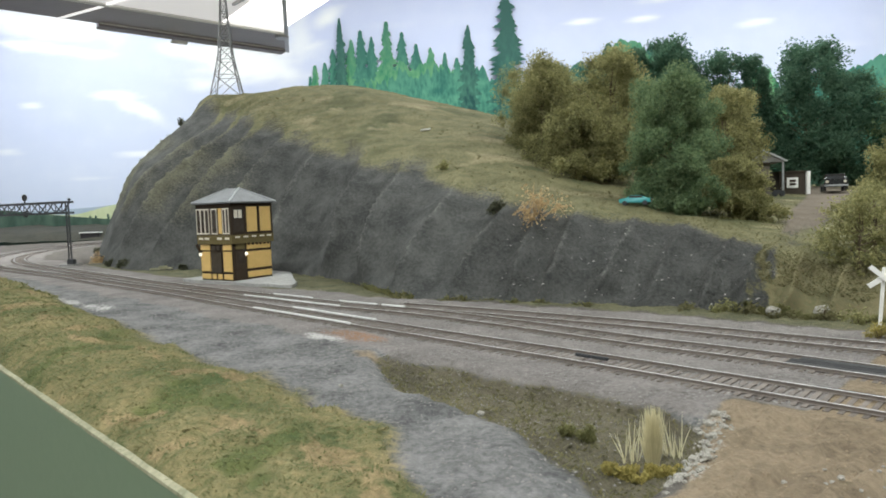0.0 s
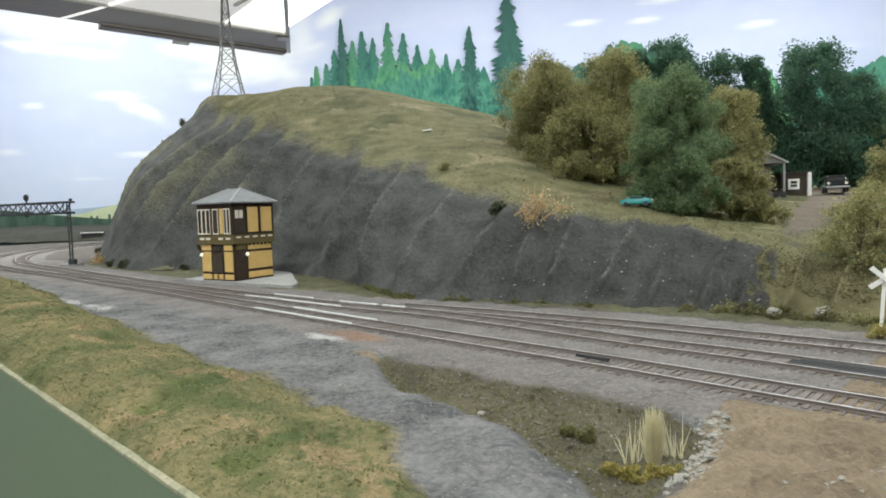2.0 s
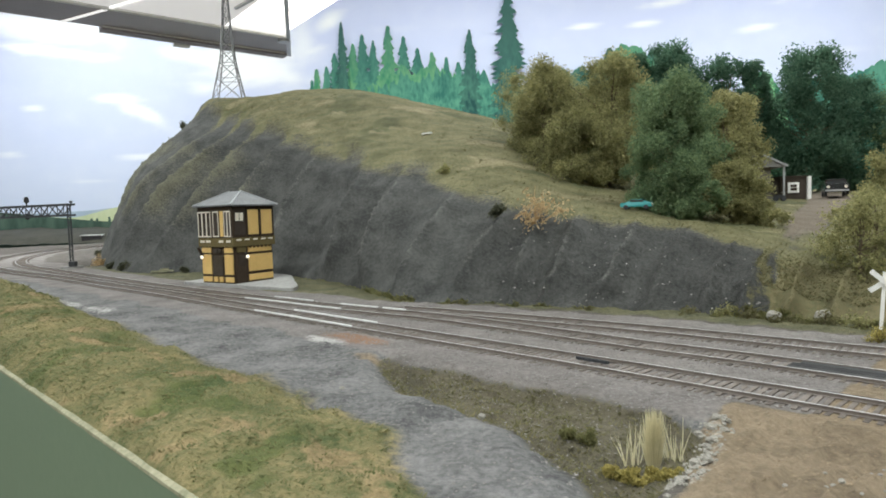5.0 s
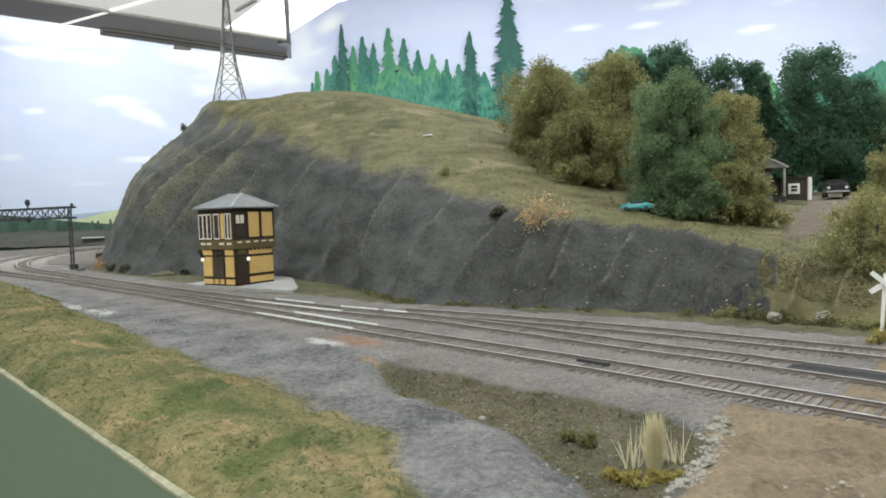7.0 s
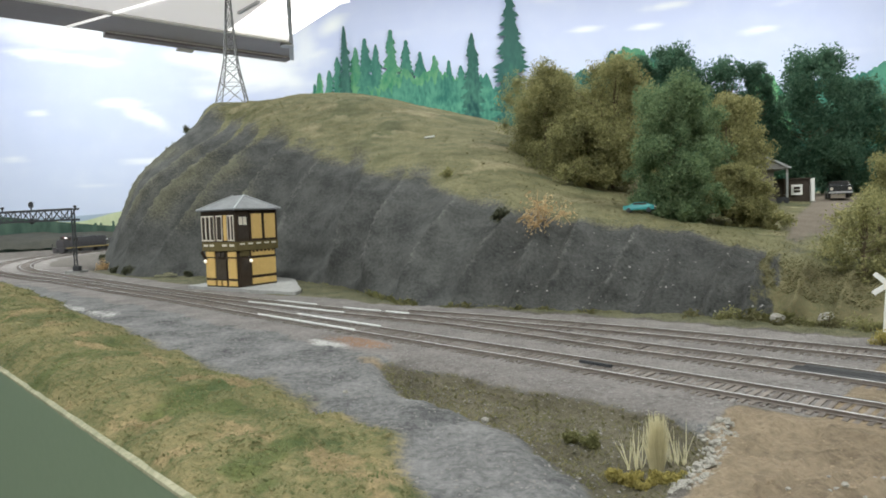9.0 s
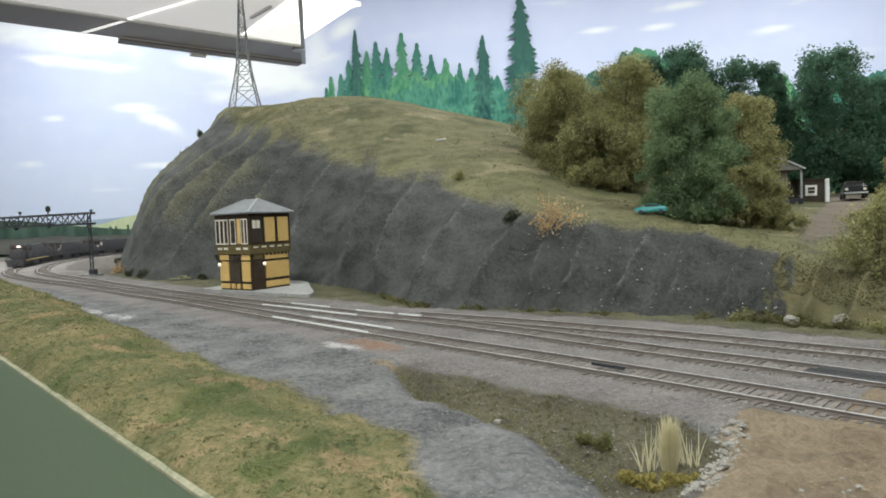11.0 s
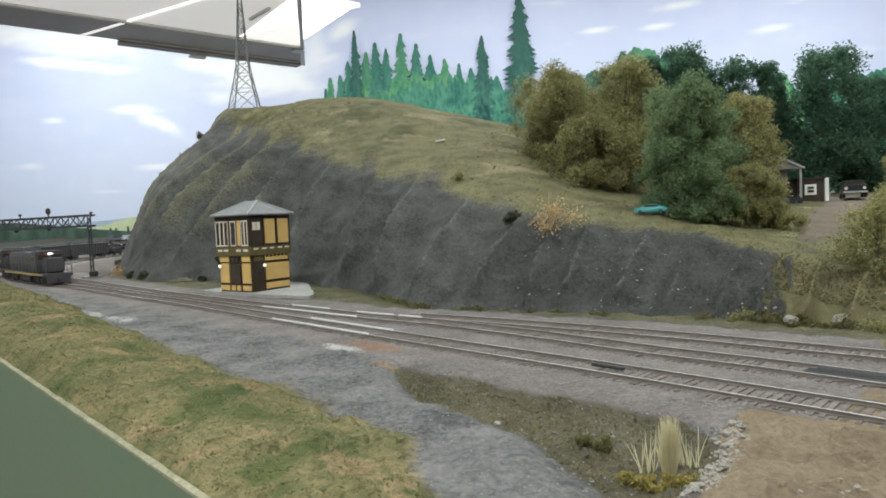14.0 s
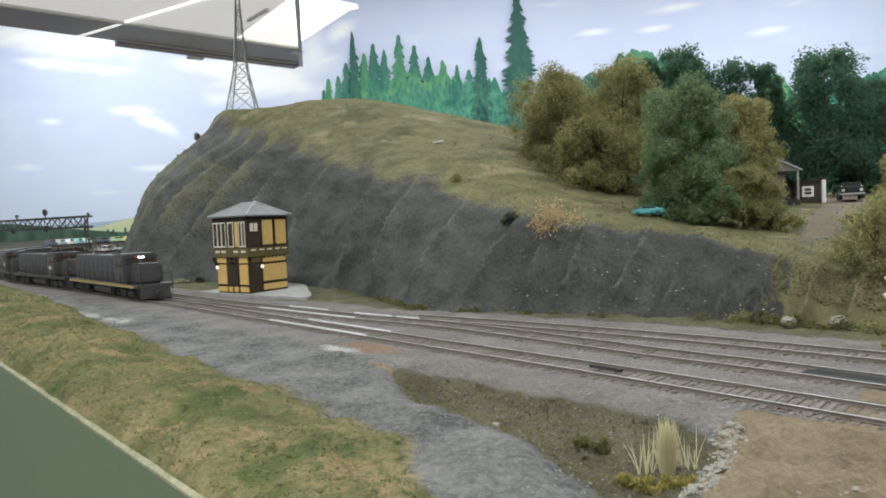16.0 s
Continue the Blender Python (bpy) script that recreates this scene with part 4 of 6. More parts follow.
# ---------------------------------------------------------------- signal tower
def signal_tower():
    T = thing("signal_tower", pose(-0.2035, 0.6185, 0.0034, 0, 0, 57) @ Matrix.Diagonal((0.925, 0.925, 0.99, 1)), "two-storey ochre and brown railway signal tower", "signal tower")
    L = 0.054
    mm = 0.001
    part("core", mesh_box(0.0008, L - 0.0008, 0.0008, L - 0.0008, 0, 0.076), M_BROWN, T)

    def panel(name, face, u0, u1, z0, z1, material, proud=0.0004, label="", over=0.0):
        """A flat piece on the wall that faces the yard (face 0) or the line (face 1)."""
        bm = bmesh.new()
        if face == 0:
            box(bm, u0 * mm, u1 * mm, -over - proud, 0.001 - over, z0 * mm, z1 * mm)
        else:
            box(bm, -over - proud, 0.001 - over, u0 * mm, u1 * mm, z0 * mm, z1 * mm)
        return part(name, bm, material, T, label)

    up = 0.0015
    bm = bmesh.new()
    box(bm, -up, L + up, -up, L + up, 0.0365, 0.0455)
    part("olive_band", bm, M_OLIVE, T, "olive band between the storeys")
    bm = bmesh.new()
    box(bm, -up + 0.0002, L + up - 0.0002, -up + 0.0002, L + up - 0.0002, 0.0455, 0.0765)
    part("upper_storey", bm, M_BROWN, T)
    # lower storey, yard face: door, panels, bands
    panel("door", 0, 3, 17, 1, 30, M_BROWN, 0.0007, "dark brown door")
    panel("door_glass", 0, 6, 14, 17, 27, M_DARKPANE, 0.001)
    panel("wall_panel", 0, 19, 52, 11, 28, M_YELLOW)
    panel("wall_panel", 0, 19, 52, 2, 8, M_YELLOW)
    panel("wall_panel", 0, 19, 51, 30.5, 36, M_YELLOW)
    panel("sign_board", 0, 4, 16, 31, 36, M_OLIVE)
    for k in range(6):
        panel("dentil", 0, 20 + 5.4 * k, 22.4 + 5.4 * k, 34.5, 36.5, M_BROWN, 0.0012)
    # lower storey, line face
    panel("wall_panel", 1, 2, 15, 9, 29, M_YELLOW)
    panel("wall_panel", 1, 2, 15, 30.5, 36, M_YELLOW)
    panel("wall_panel", 1, 37, 52, 9, 29, M_YELLOW)
    panel("wall_panel", 1, 37, 52, 30.5, 36, M_YELLOW)
    panel("wall_panel", 1, 2, 15, 1.5, 6.5, M_YELLOW)
    panel("wall_panel", 1, 19, 25, 1.5, 6.5, M_YELLOW)
    panel("wall_panel", 1, 28, 34, 1.5, 6.5, M_YELLOW)
    panel("wall_panel", 1, 37, 52, 1.5, 6.5, M_YELLOW)
    panel("door", 1, 18, 35, 8, 28, M_DARKPANE, 0.0006, "dark recessed door")
    for u in (20, 27):
        panel("fan_light", 1, u, u + 5.5, 30.5, 35, M_DARKPANE, 0.0006)
    # upper storey windows with cream sashes
    def window(face, u0, u1, lights, z0=46.5, z1=72.0, label="cream sash window"):
        panel("window_pane", face, u0, u1, z0, z1, M_DARKPANE, 0.0003, over=up)
        bm = bmesh.new()

        def bit(a, b, c, d):
            if face == 0:
                box(bm, a * mm, b * mm, -up - 0.0011, -up, c * mm, d * mm)
            else:
                box(bm, -up - 0.0011, -up, a * mm, b * mm, c * mm, d * mm)
        w = 1.3
        bit(u0, u1, z1 - w, z1), bit(u0, u1, z0, z0 + w)
        for i in range(lights + 1):
            c = u0 + (u1 - u0) * i / lights
            bit(max(u0, c - w / 2), min(u1, c + w / 2), z0 + w, z1 - w)
        part("window_sash", bm, M_CREAM, T, label)

    window(1, 33, 54, 3)
    window(1, 20, 29, 1)
    panel("wall_panel", 1, 13, 18, 47, 72, M_YELLOW, over=up)
    window(1, 1, 11, 2)
    panel("window_pane", 0, 1, 15, 48, 72, M_DARKPANE, over=up)
    for u in (2.5, 8):
        panel("upper_light", 0, u, u + 4.5, 62, 70, M_CREAM, 0.0007, over=up)
    panel("wall_panel", 0, 19, 33, 48, 73, M_YELLOW, over=up)
    panel("wall_panel", 0, 37, 52, 48, 73, M_YELLOW, over=up)
    panel("post", 0, 16, 18, 46, 76, M_BROWN, 0.0012, over=up)
    panel("post", 0, 34, 36, 46, 76, M_BROWN, 0.0012, over=up)
    for u in (3, 14, 25, 36, 46):
        panel("band_light", 0, u, u + 6, 42.5, 44, M_CREAM, 0.0006, over=up)
    for u in (2, 14, 35, 45):
        panel("band_light", 1, u, u + 7, 41, 43.2, M_CREAM, 0.0006, over=up)
    for y in (0.0505,):
        bm = bmesh.new()
        bar(bm, (-0.0005, y, 0.026), (-0.0065, y, 0.0365), 0.0022)
        part("bracket", bm, M_BROWN, T)
    # roof: hipped, with rolled hips
    e = 0.0048
    lo, hi = -e, L + e
    r0, r1 = (L / 2, L * 0.32, 0.0925), (L / 2, L * 0.68, 0.0925)
    corner = [(lo, lo, 0.0768), (hi, lo, 0.0768), (hi, hi, 0.0768), (lo, hi, 0.0768)]
    bm = bmesh.new()
    b = [bm.verts.new(c) for c in corner]
    u = [bm.verts.new((c[0], c[1], 0.0782)) for c in corner]
    p, q = bm.verts.new(r0), bm.verts.new(r1)
    for f in ((b[3], b[2], b[1], b[0]), (u[0], u[1], p), (u[1], u[2], q, p), (u[2], u[3], q), (u[3], u[0], p, q)):
        bm.faces.new(f)
    for i in range(4):
        bm.faces.new((b[i], b[(i + 1) % 4], u[(i + 1) % 4], u[i]))
    roof = part("roof", bm, M_ROOF, T, "grey hipped slate roof")
    for c, r in ((0, r0), (1, r0), (2, r1), (3, r1)):
        bm = bmesh.new()
        bar(bm, (corner[c][0], corner[c][1], 0.0784), r, 0.0014)
        part("hip_cap", bm, M_ROOFRIB, roof)
    # hooded lamps by the doors
    for x, y in ((0.0145, -0.0042), (-0.0042, 0.0475)):
        bm = bmesh.new()
        bmesh.ops.create_uvsphere(bm, u_segments=10, v_segments=8, radius=0.0018, matrix=Matrix.Translation((x, y, 0.0262)))
        lamp = part("door_lamp", bm, M_LAMP, T, "round white lamp", smooth=True)
        bm = bmesh.new()
        bar(bm, (x, y, 0.029), (max(x, 0.0005), max(y, 0.0005), 0.030), 0.0008)
        part("lamp_arm", bm, M_STEEL, lamp)
    return T


signal_tower()
bm = bmesh.new()
pad = [(-0.272, 0.662), (-0.203, 0.612), (-0.158, 0.581), (-0.136, 0.570), (-0.139, 0.596), (-0.155, 0.655), (-0.178, 0.712), (-0.235, 0.735)]
pad = [tuple(q) for q in catmull([*pad, pad[0]], 5)][:-1]
tops = [bm.verts.new((x + 0.003 * noise.noise((x * 90, y * 90, 0)), y + 0.003 * noise.noise((x * 90, y * 90, 5)), 0.0034)) for x, y in pad]
lows = [bm.verts.new((v.co.x, v.co.y, -0.002)) for v in tops]
mid = bm.verts.new((-0.18, 0.65, 0.0036))
for i in range(len(tops)):
    k = (i + 1) % len(tops)
    bm.faces.new((tops[i], tops[k], mid))
    bm.faces.new((lows[i], lows[k], tops[k], tops[i]))
tagged(part("pavement", bm, M_CONCRETE), "pale grey concrete apron around the tower", "pavement", kind="structure")


# ---------------------------------------------------------------- signal bridge over the tracks
def signal_bridge():
    B = thing("signal_bridge", Matrix(), "black steel lattice signal bridge over the tracks", "signal bridge")
    right, left = Vector((-0.5615, 0.9625, 0)), Vector((-0.790, 1.056, 0))
    H0, H1 = 0.0805, 0.0965
    d = (left - right).normalized()
    n = Vector((-d.y, d.x, 0)) * 0.005
    w = d * 0.0030
    for p in (right, left):
        bm = bmesh.new()
        for s in (-1, 1):
            bar(bm, p + w * s + up * 0.003, p + w * s + up * H1, 0.0015)
        for k in range(10):
            z0, z1 = 0.006 + k * 0.0085, 0.0145 + k * 0.0085
            bar(bm, p + w * (1 if k % 2 else -1) + up * z0, p + w * (-1 if k % 2 else 1) + up * z1, 0.0007)
        part("post", bm, M_STEEL, B)
        base = mesh_box(p.x - 0.012, p.x + 0.012, p.y - 0.010, p.y + 0.010, -0.002, 0.0035)
        part("footing", base, M_CONCRETE, B, "pale concrete footing")
        part("foot_box", mesh_box(p.x + 0.001, p.x + 0.010, p.y - 0.011, p.y - 0.003, 0.0035, 0.011), M_STEEL, B)
    for s in (-1, 1):
        for z in (H0, H1):
            bm = bmesh.new()
            bar(bm, right + n * s + up * z - d * 0.006, left + n * s + up * z + d * 0.004, 0.0030)
            part("chord", bm, M_STEEL, B)
        bm = bmesh.new()
        span = (left - right).length
        k = 14
        for i in range(k):
            a, c = right + d * span * i / k + n * s, right + d * span * (i + 1) / k + n * s
            za, zc = (H0, H1) if i % 2 else (H1, H0)
            bar(bm, a + up * za, c + up * zc, 0.0013)
            if i % 2:
                bar(bm, a + up * H0, a + up * H1, 0.0009)
        part("lattice", bm, M_STEEL, B)
    for t, z, r in ((0.42, H1 + 0.010, 0.0042), (0.42, H0 + 0.000, 0.0042), (0.75, H0 - 0.001, 0.0042), (0.70, H1 + 0.007, 0.0016), (0.02, H1 + 0.004, 0.0014)):
        c = right.lerp(left, t) - n * 1.6
        S = new("signal_head")
        S.parent = B
        bm = bmesh.new()
        box(bm, c.x - r * 0.8, c.x + r * 0.8, c.y - 0.003, c.y + 0.003, z - r * 1.1, z + r * 1.3)
        bmesh.ops.bevel(bm, geom=bm.edges[:], offset=r * 0.4, segments=2, affect="EDGES")
        part("target", bm, M_STEEL, S)
        bm = bmesh.new()
        rod(bm, c + up * (z - r), Vector((c.x, c.y, H0 if z < H1 else H1)), 0.0010, 0.0010, 6)
        part("stem", bm, M_STEEL, S)
        for dz in (-r * 0.4, r * 0.5):
            bm = bmesh.new()
            rod(bm, (c.x, c.y - 0.003, z + dz), (c.x, c.y - 0.0042, z + dz), r * 0.3, r * 0.3, 8)
            part("lens", bm, M_DARKPANE, S)
    return B


signal_bridge()


# ---------------------------------------------------------------- power pylon on the crest
def pylon():
    P = thing("power_pylon", pose(-0.4005, 1.24, land_z(-0.4005, 1.24) - 0.004, 0, 0, 8), "grey steel lattice power pylon on the hilltop", "power pylon")

    def half(z):
        return float(np.interp(z, [0, 0.075, 0.13, 0.22], [0.027, 0.0125, 0.008, 0.003]))

    for sx in (-1, 1):
        for sy in (-1, 1):
            zs = [0, 0.034, 0.060, 0.082, 0.102, 0.138, 0.174, 0.22]
            for z0, z1 in zip(zs, zs[1:]):
                bm = bmesh.new()
                bar(bm, (sx * half(z0), sy * half(z0), z0), (sx * half(z1), sy * half(z1), z1), 0.0017)
                part("leg", bm, M_PYLON, P)
    levels = [0.0, 0.040, 0.070, 0.094, 0.116, 0.138, 0.160, 0.182, 0.204]
    for z0, z1 in zip(levels, levels[1:]):
        a, b = half(z0), half(z1)
        for (ax, ay), (bx, by) in (((-1, -1), (1, -1)), ((1, -1), (1, 1)), ((1, 1), (-1, 1)), ((-1, 1), (-1, -1))):
            for p, q in (((ax * a, ay * a, z0), (bx * b, by * b, z1)), ((bx * a, by * a, z0), (ax * b, ay * b, z1)), ((ax * b, ay * b, z1), (bx * b, by * b, z1))):
                bm = bmesh.new()
                bar(bm, p, q, 0.0009)
                part("brace", bm, M_PYLON, P)
    for z, w in ((0.155, 0.045), (0.185, 0.036)):
        bm = bmesh.new()
        for s in (-1, 1):
            bar(bm, (0, -half(z), z), (0, s * w, z + 0.004), 0.0011)
            bar(bm, (0, 0, z + 0.012), (0, s * w, z + 0.004), 0.0009)
        part("cross_arm", bm, M_PYLON, P)


pylon()


# ---------------------------------------------------------------- trees and bushes
def foliage(n, lumps, leaf, rng):
    """Leaf cards scattered in the shells of a handful of lumps."""
    lumps = np.array(lumps)
    vol = lumps[:, 3] ** 2
    pick = rng.choice(len(lumps), n, p=vol / vol.sum())
    d = rng.normal(size=(n, 3))
    d /= np.linalg.norm(d, axis=1)[:, None]
    r = lumps[pick, 3] * rng.uniform(0.08, 1.75, n) ** 0.85
    c = lumps[pick, :3] + d * r[:, None] * np.array([1, 1, 0.9])
    u = rng.normal(size=(n, 3))
    u /= np.linalg.norm(u, axis=1)[:, None]
    w = np.cross(u, rng.normal(size=(n, 3)))
    w /= np.linalg.norm(w, axis=1)[:, None]
    s = (leaf * rng.uniform(0.5, 1.5, n))[:, None]
    v = np.stack([c - u * s, c + w * s * 0.6, c + u * s, c - w * s * 0.6], 1).reshape(-1, 3)
    return v.tolist(), np.arange(4 * n).reshape(-1, 4).tolist()


def tree(x, y, top, half, material, label, n=5000, leaf=0.0022, low=0.12, base=None, name="tree", lean=0.0, gaps=0.0, seed=1):
    """A tapered trunk with limbs and an uneven crown; top is the height above the tracks."""
    rng = np.random.default_rng(seed)
    z0 = (land_z(x, y) if base is None else base) - 0.003
    h = top - z0
    T = thing(name, Matrix.Translation((x, y, z0)), label, "tree", "trees on the hill")
    bm = bmesh.new()
    r = max(0.0014, h * 0.016)
    tip = Vector((lean * h, 0, h * 0.8))
    pts = [Vector((0, 0, 0)), Vector((lean * h * 0.2, 0.002, h * 0.3)), Vector((lean * h * 0.6, -0.002, h * 0.55)), tip]
    for i in range(3):
        rod(bm, pts[i], pts[i + 1], r * (1 - 0.28 * i), r * (0.72 - 0.28 * i), 8)
    lumps = []
    k = int(80 + h * 260)
    ph = rng.uniform(0, 6.28, 3)
    for i in range(k):
        t = rng.uniform(low, 0.98)
        a = rng.uniform(0, 2 * np.pi)
        form = (1 - abs((t - 0.46) / 0.60) ** 2.6) * (0.84 + 0.22 * math.sin(2 * a + ph[0] + 6 * t) + 0.20 * math.sin(3 * a + ph[1] - 11 * t))
        wide = half * max(form, 0.06) * math.sqrt(rng.uniform(0.04, 1.0))
        cpt = Vector((lean * h * t + wide * math.cos(a), wide * math.sin(a), h * t))
        rad = half * rng.uniform(0.07, 0.21) * (1 - gaps * 0.4)
        lumps.append((*cpt, rad))
        if i % 6 == 0:
            rod(bm, pts[1].lerp(tip, max(0, t - 0.35)), cpt, r * 0.36, r * 0.10, 5)
    lumps.append((lean * h, 0, h * 0.93, half * 0.14))
    part("trunk", bm, M_BARK, T)
    v, f = foliage(n, lumps, leaf, rng)
    raw("crown", v, f, material, T)
    return T


OL, GR, DK = M_LEAF_OLIVE, M_LEAF_GREEN, M_LEAF_DARK
TREES = (
    (0.128, 0.80, 0.243, 0.064, OL, "olive brown bushy model tree", 22000, 0.0017, 0.02),
    (0.194, 0.74, 0.240, 0.068, OL, "tall olive model tree with a slim trunk", 24000, 0.0017, 0.10),
    (0.165, 0.92, 0.250, 0.066, OL, "olive brown bushy model tree", 12000, 0.0019, 0.10),
    (0.246, 0.86, 0.240, 0.064, OL, "olive brown bushy model tree", 12000, 0.0019, 0.10),
    (0.199, 0.553, 0.177, 0.046, GR, "dense blue-green model tree", 30000, 0.0014, 0.02),
    (0.262, 0.66, 0.165, 0.044, GR, "dense blue-green model tree", 16000, 0.0016, 0.05),
    (0.320, 0.73, 0.190, 0.046, OL, "brownish green model tree", 12000, 0.0016, 0.08),
    (0.246, 0.545, 0.100, 0.029, OL, "sparse olive model tree before the house", 9000, 0.0013, 0.05),
    (0.270, 0.545, 0.068, 0.020, OL, "low olive bush beside the drive", 5000, 0.0013, 0.02),
    (0.69, 1.22, 0.345, 0.115, DK, "large dark green tree behind the house", 24000, 0.0032, 0.02),
    (0.80, 1.25, 0.30, 0.10, DK, "large dark green tree behind the house", 18000, 0.0032, 0.02),
    (0.57, 1.30, 0.36, 0.095, DK, "tall dark green tree on the skyline", 14000, 0.0032, 0.05),
    (0.46, 1.30, 0.385, 0.090, DK, "tall dark green tree on the skyline", 14000, 0.0032, 0.10),
    (0.34, 1.25, 0.34, 0.075, DK, "dark green tree on the skyline", 10000, 0.0030, 0.10),
    (0.225, 1.25, 0.335, 0.045, DK, "dark green tree on the skyline", 7000, 0.0030, 0.10),
    (0.395, 1.28, 0.372, 0.050, DK, "slim dark green tree on the skyline", 7000, 0.0030, 0.20),
    (0.635, 1.28, 0.352, 0.050, DK, "slim dark green tree on the skyline", 6000, 0.0030, 0.20),
    (0.88, 1.15, 0.28, 0.10, GR, "green tree at the edge of the wood", 12000, 0.0030, 0.05),
    (0.362, 0.80, 0.205, 0.046, OL, "brownish green model tree", 10000, 0.0019, 0.05),
    (0.412, 0.58, 0.115, 0.034, OL, "olive brown model tree by the drive", 10000, 0.0014, 0.03),
    (0.455, 0.62, 0.120, 0.030, OL, "olive brown model tree by the drive", 8000, 0.0014, 0.03),
    (0.148, 0.70, 0.170, 0.050, OL, "olive brown bushy model tree", 12000, 0.0017, 0.02),
    (0.345, 0.95, 0.240, 0.050, OL, "brownish green model tree", 9000, 0.0021, 0.05),
    (0.262, 0.400, 0.068, 0.028, OL, "thin olive shrub with bare twigs beside the crossing", 2400, 0.0013, 0.02),
    (0.290, 0.425, 0.074, 0.030, OL, "thin olive shrub with bare twigs beside the crossing", 2800, 0.0013, 0.02),
    (0.322, 0.405, 0.062, 0.028, OL, "bushy olive shrub beside the crossing", 4500, 0.0011, 0.02),
    (0.203, 0.527, 0.098, 0.026, GR, "low blue-green shrub at the foot of the trees", 9000, 0.0013, 0.02),
)
for i, (x, y, top, half, m, label, n, leaf, low) in enumerate(TREES):
    tree(x, y, top, half, m, label, int(n * 2.1), leaf * 0.72, low, seed=20 + i, lean=0.05 * math.sin(i * 2.3))


def bush(p, r, material, label, n=700, leaf=0.0014, twiggy=False, seed=1):
    rng = np.random.default_rng(seed)
    B = thing("bush", Matrix.Translation(p), label, "bush", "bushes on the slopes")
    lumps = [(rng.normal(0, r * 0.45), rng.normal(0, r * 0.35), abs(rng.normal(r * 0.5, r * 0.35)), r * rng.uniform(0.3, 0.6)) for _ in range(7)]
    v, f = foliage(n, lumps, leaf, rng)
    raw("leaves", v, f, material, B)
    bm = bmesh.new()
    for c in lumps:
        rod(bm, (0, 0, -0.002), c[:3], 0.0007, 0.0003, 5)
        if twiggy:
            for _ in range(5):
                q = Vector(c[:3]) + Vector(rng.normal(0, r * 0.38, 3).tolist())
                rod(bm, c[:3], q, 0.0004, 0.0002, 4)
    part("twigs", bm, material if twiggy else M_BARK, B)
    return B


bush(hill_at(7.48, 1.62), 0.016, M_LEAF_RUST, "dry orange-brown bush on the slope", 620, 0.0012, twiggy=True, seed=3)
bush(Vector((-0.435, 0.876, 0)), 0.010, M_LEAF_SCRUB, "dark scrubby bush at the foot of the slope", 900, seed=4)
bush(Vector((-0.550, 1.010, 0)), 0.011, M_LEAF_RUST, "tan brushwood pile beside the signal bridge", 500, seed=14)
bush(hill_at(1.75, 0.10), 0.008, M_LEAF_SCRUB, "dull olive bush at the foot of the slope", 700, seed=5)
bush(hill_at(3.7, 0.06) + Vector((0, -0.012, 0)), 0.005, M_LEAF_SCRUB, "dull olive bush by the track", 500, seed=6)
bush(hill_at(6.95, 1.72), 0.008, M_LEAF_SCRUB, "small dark bush at the slope's rim", 400, seed=7)
bush(hill_at(1.9, 1.35), 0.007, M_LEAF_SCRUB, "small dark bush on the steep slope", 500, seed=8)
bush(hill_at(1.95, 1.9), 0.008, M_LEAF_SCRUB, "small dark bush on the steep slope", 400, seed=9)
bush(hill_at(6.3, 2.12), 0.007, M_LEAF_OLIVE, "low olive bush on the grassy crown", 300, seed=10)
for i, (u, v, r) in enumerate(((1.55, 1.05, 0.008), (1.62, 1.3, 0.009), (1.75, 1.6, 0.008), (1.8, 1.85, 0.009), (1.9, 2.3, 0.010), (1.7, 0.7, 0.008), (2.6, 0.05, 0.006), (2.2, 0.05, 0.006))):
    bush(hill_at(u, v), r, M_LEAF_SCRUB, "small dark bush clinging to the slope", 420, 0.0016, seed=80 + i)
for i, (u, v, r) in enumerate(((9.1, 0.10, 0.008), (9.5, 0.08, 0.009), (9.9, 0.1, 0.008), (10.4, 0.06, 0.010), (10.9, 0.1, 0.010), (11.4, 0.1, 0.012), (8.2, 0.05, 0.006))):
    bush(hill_at(u, v), r * 0.75, M_LEAF_OLIVE if i in (1, 5) else M_TURF, "yellowish weeds at the foot of the slope", 800, 0.0007, seed=30 + i)


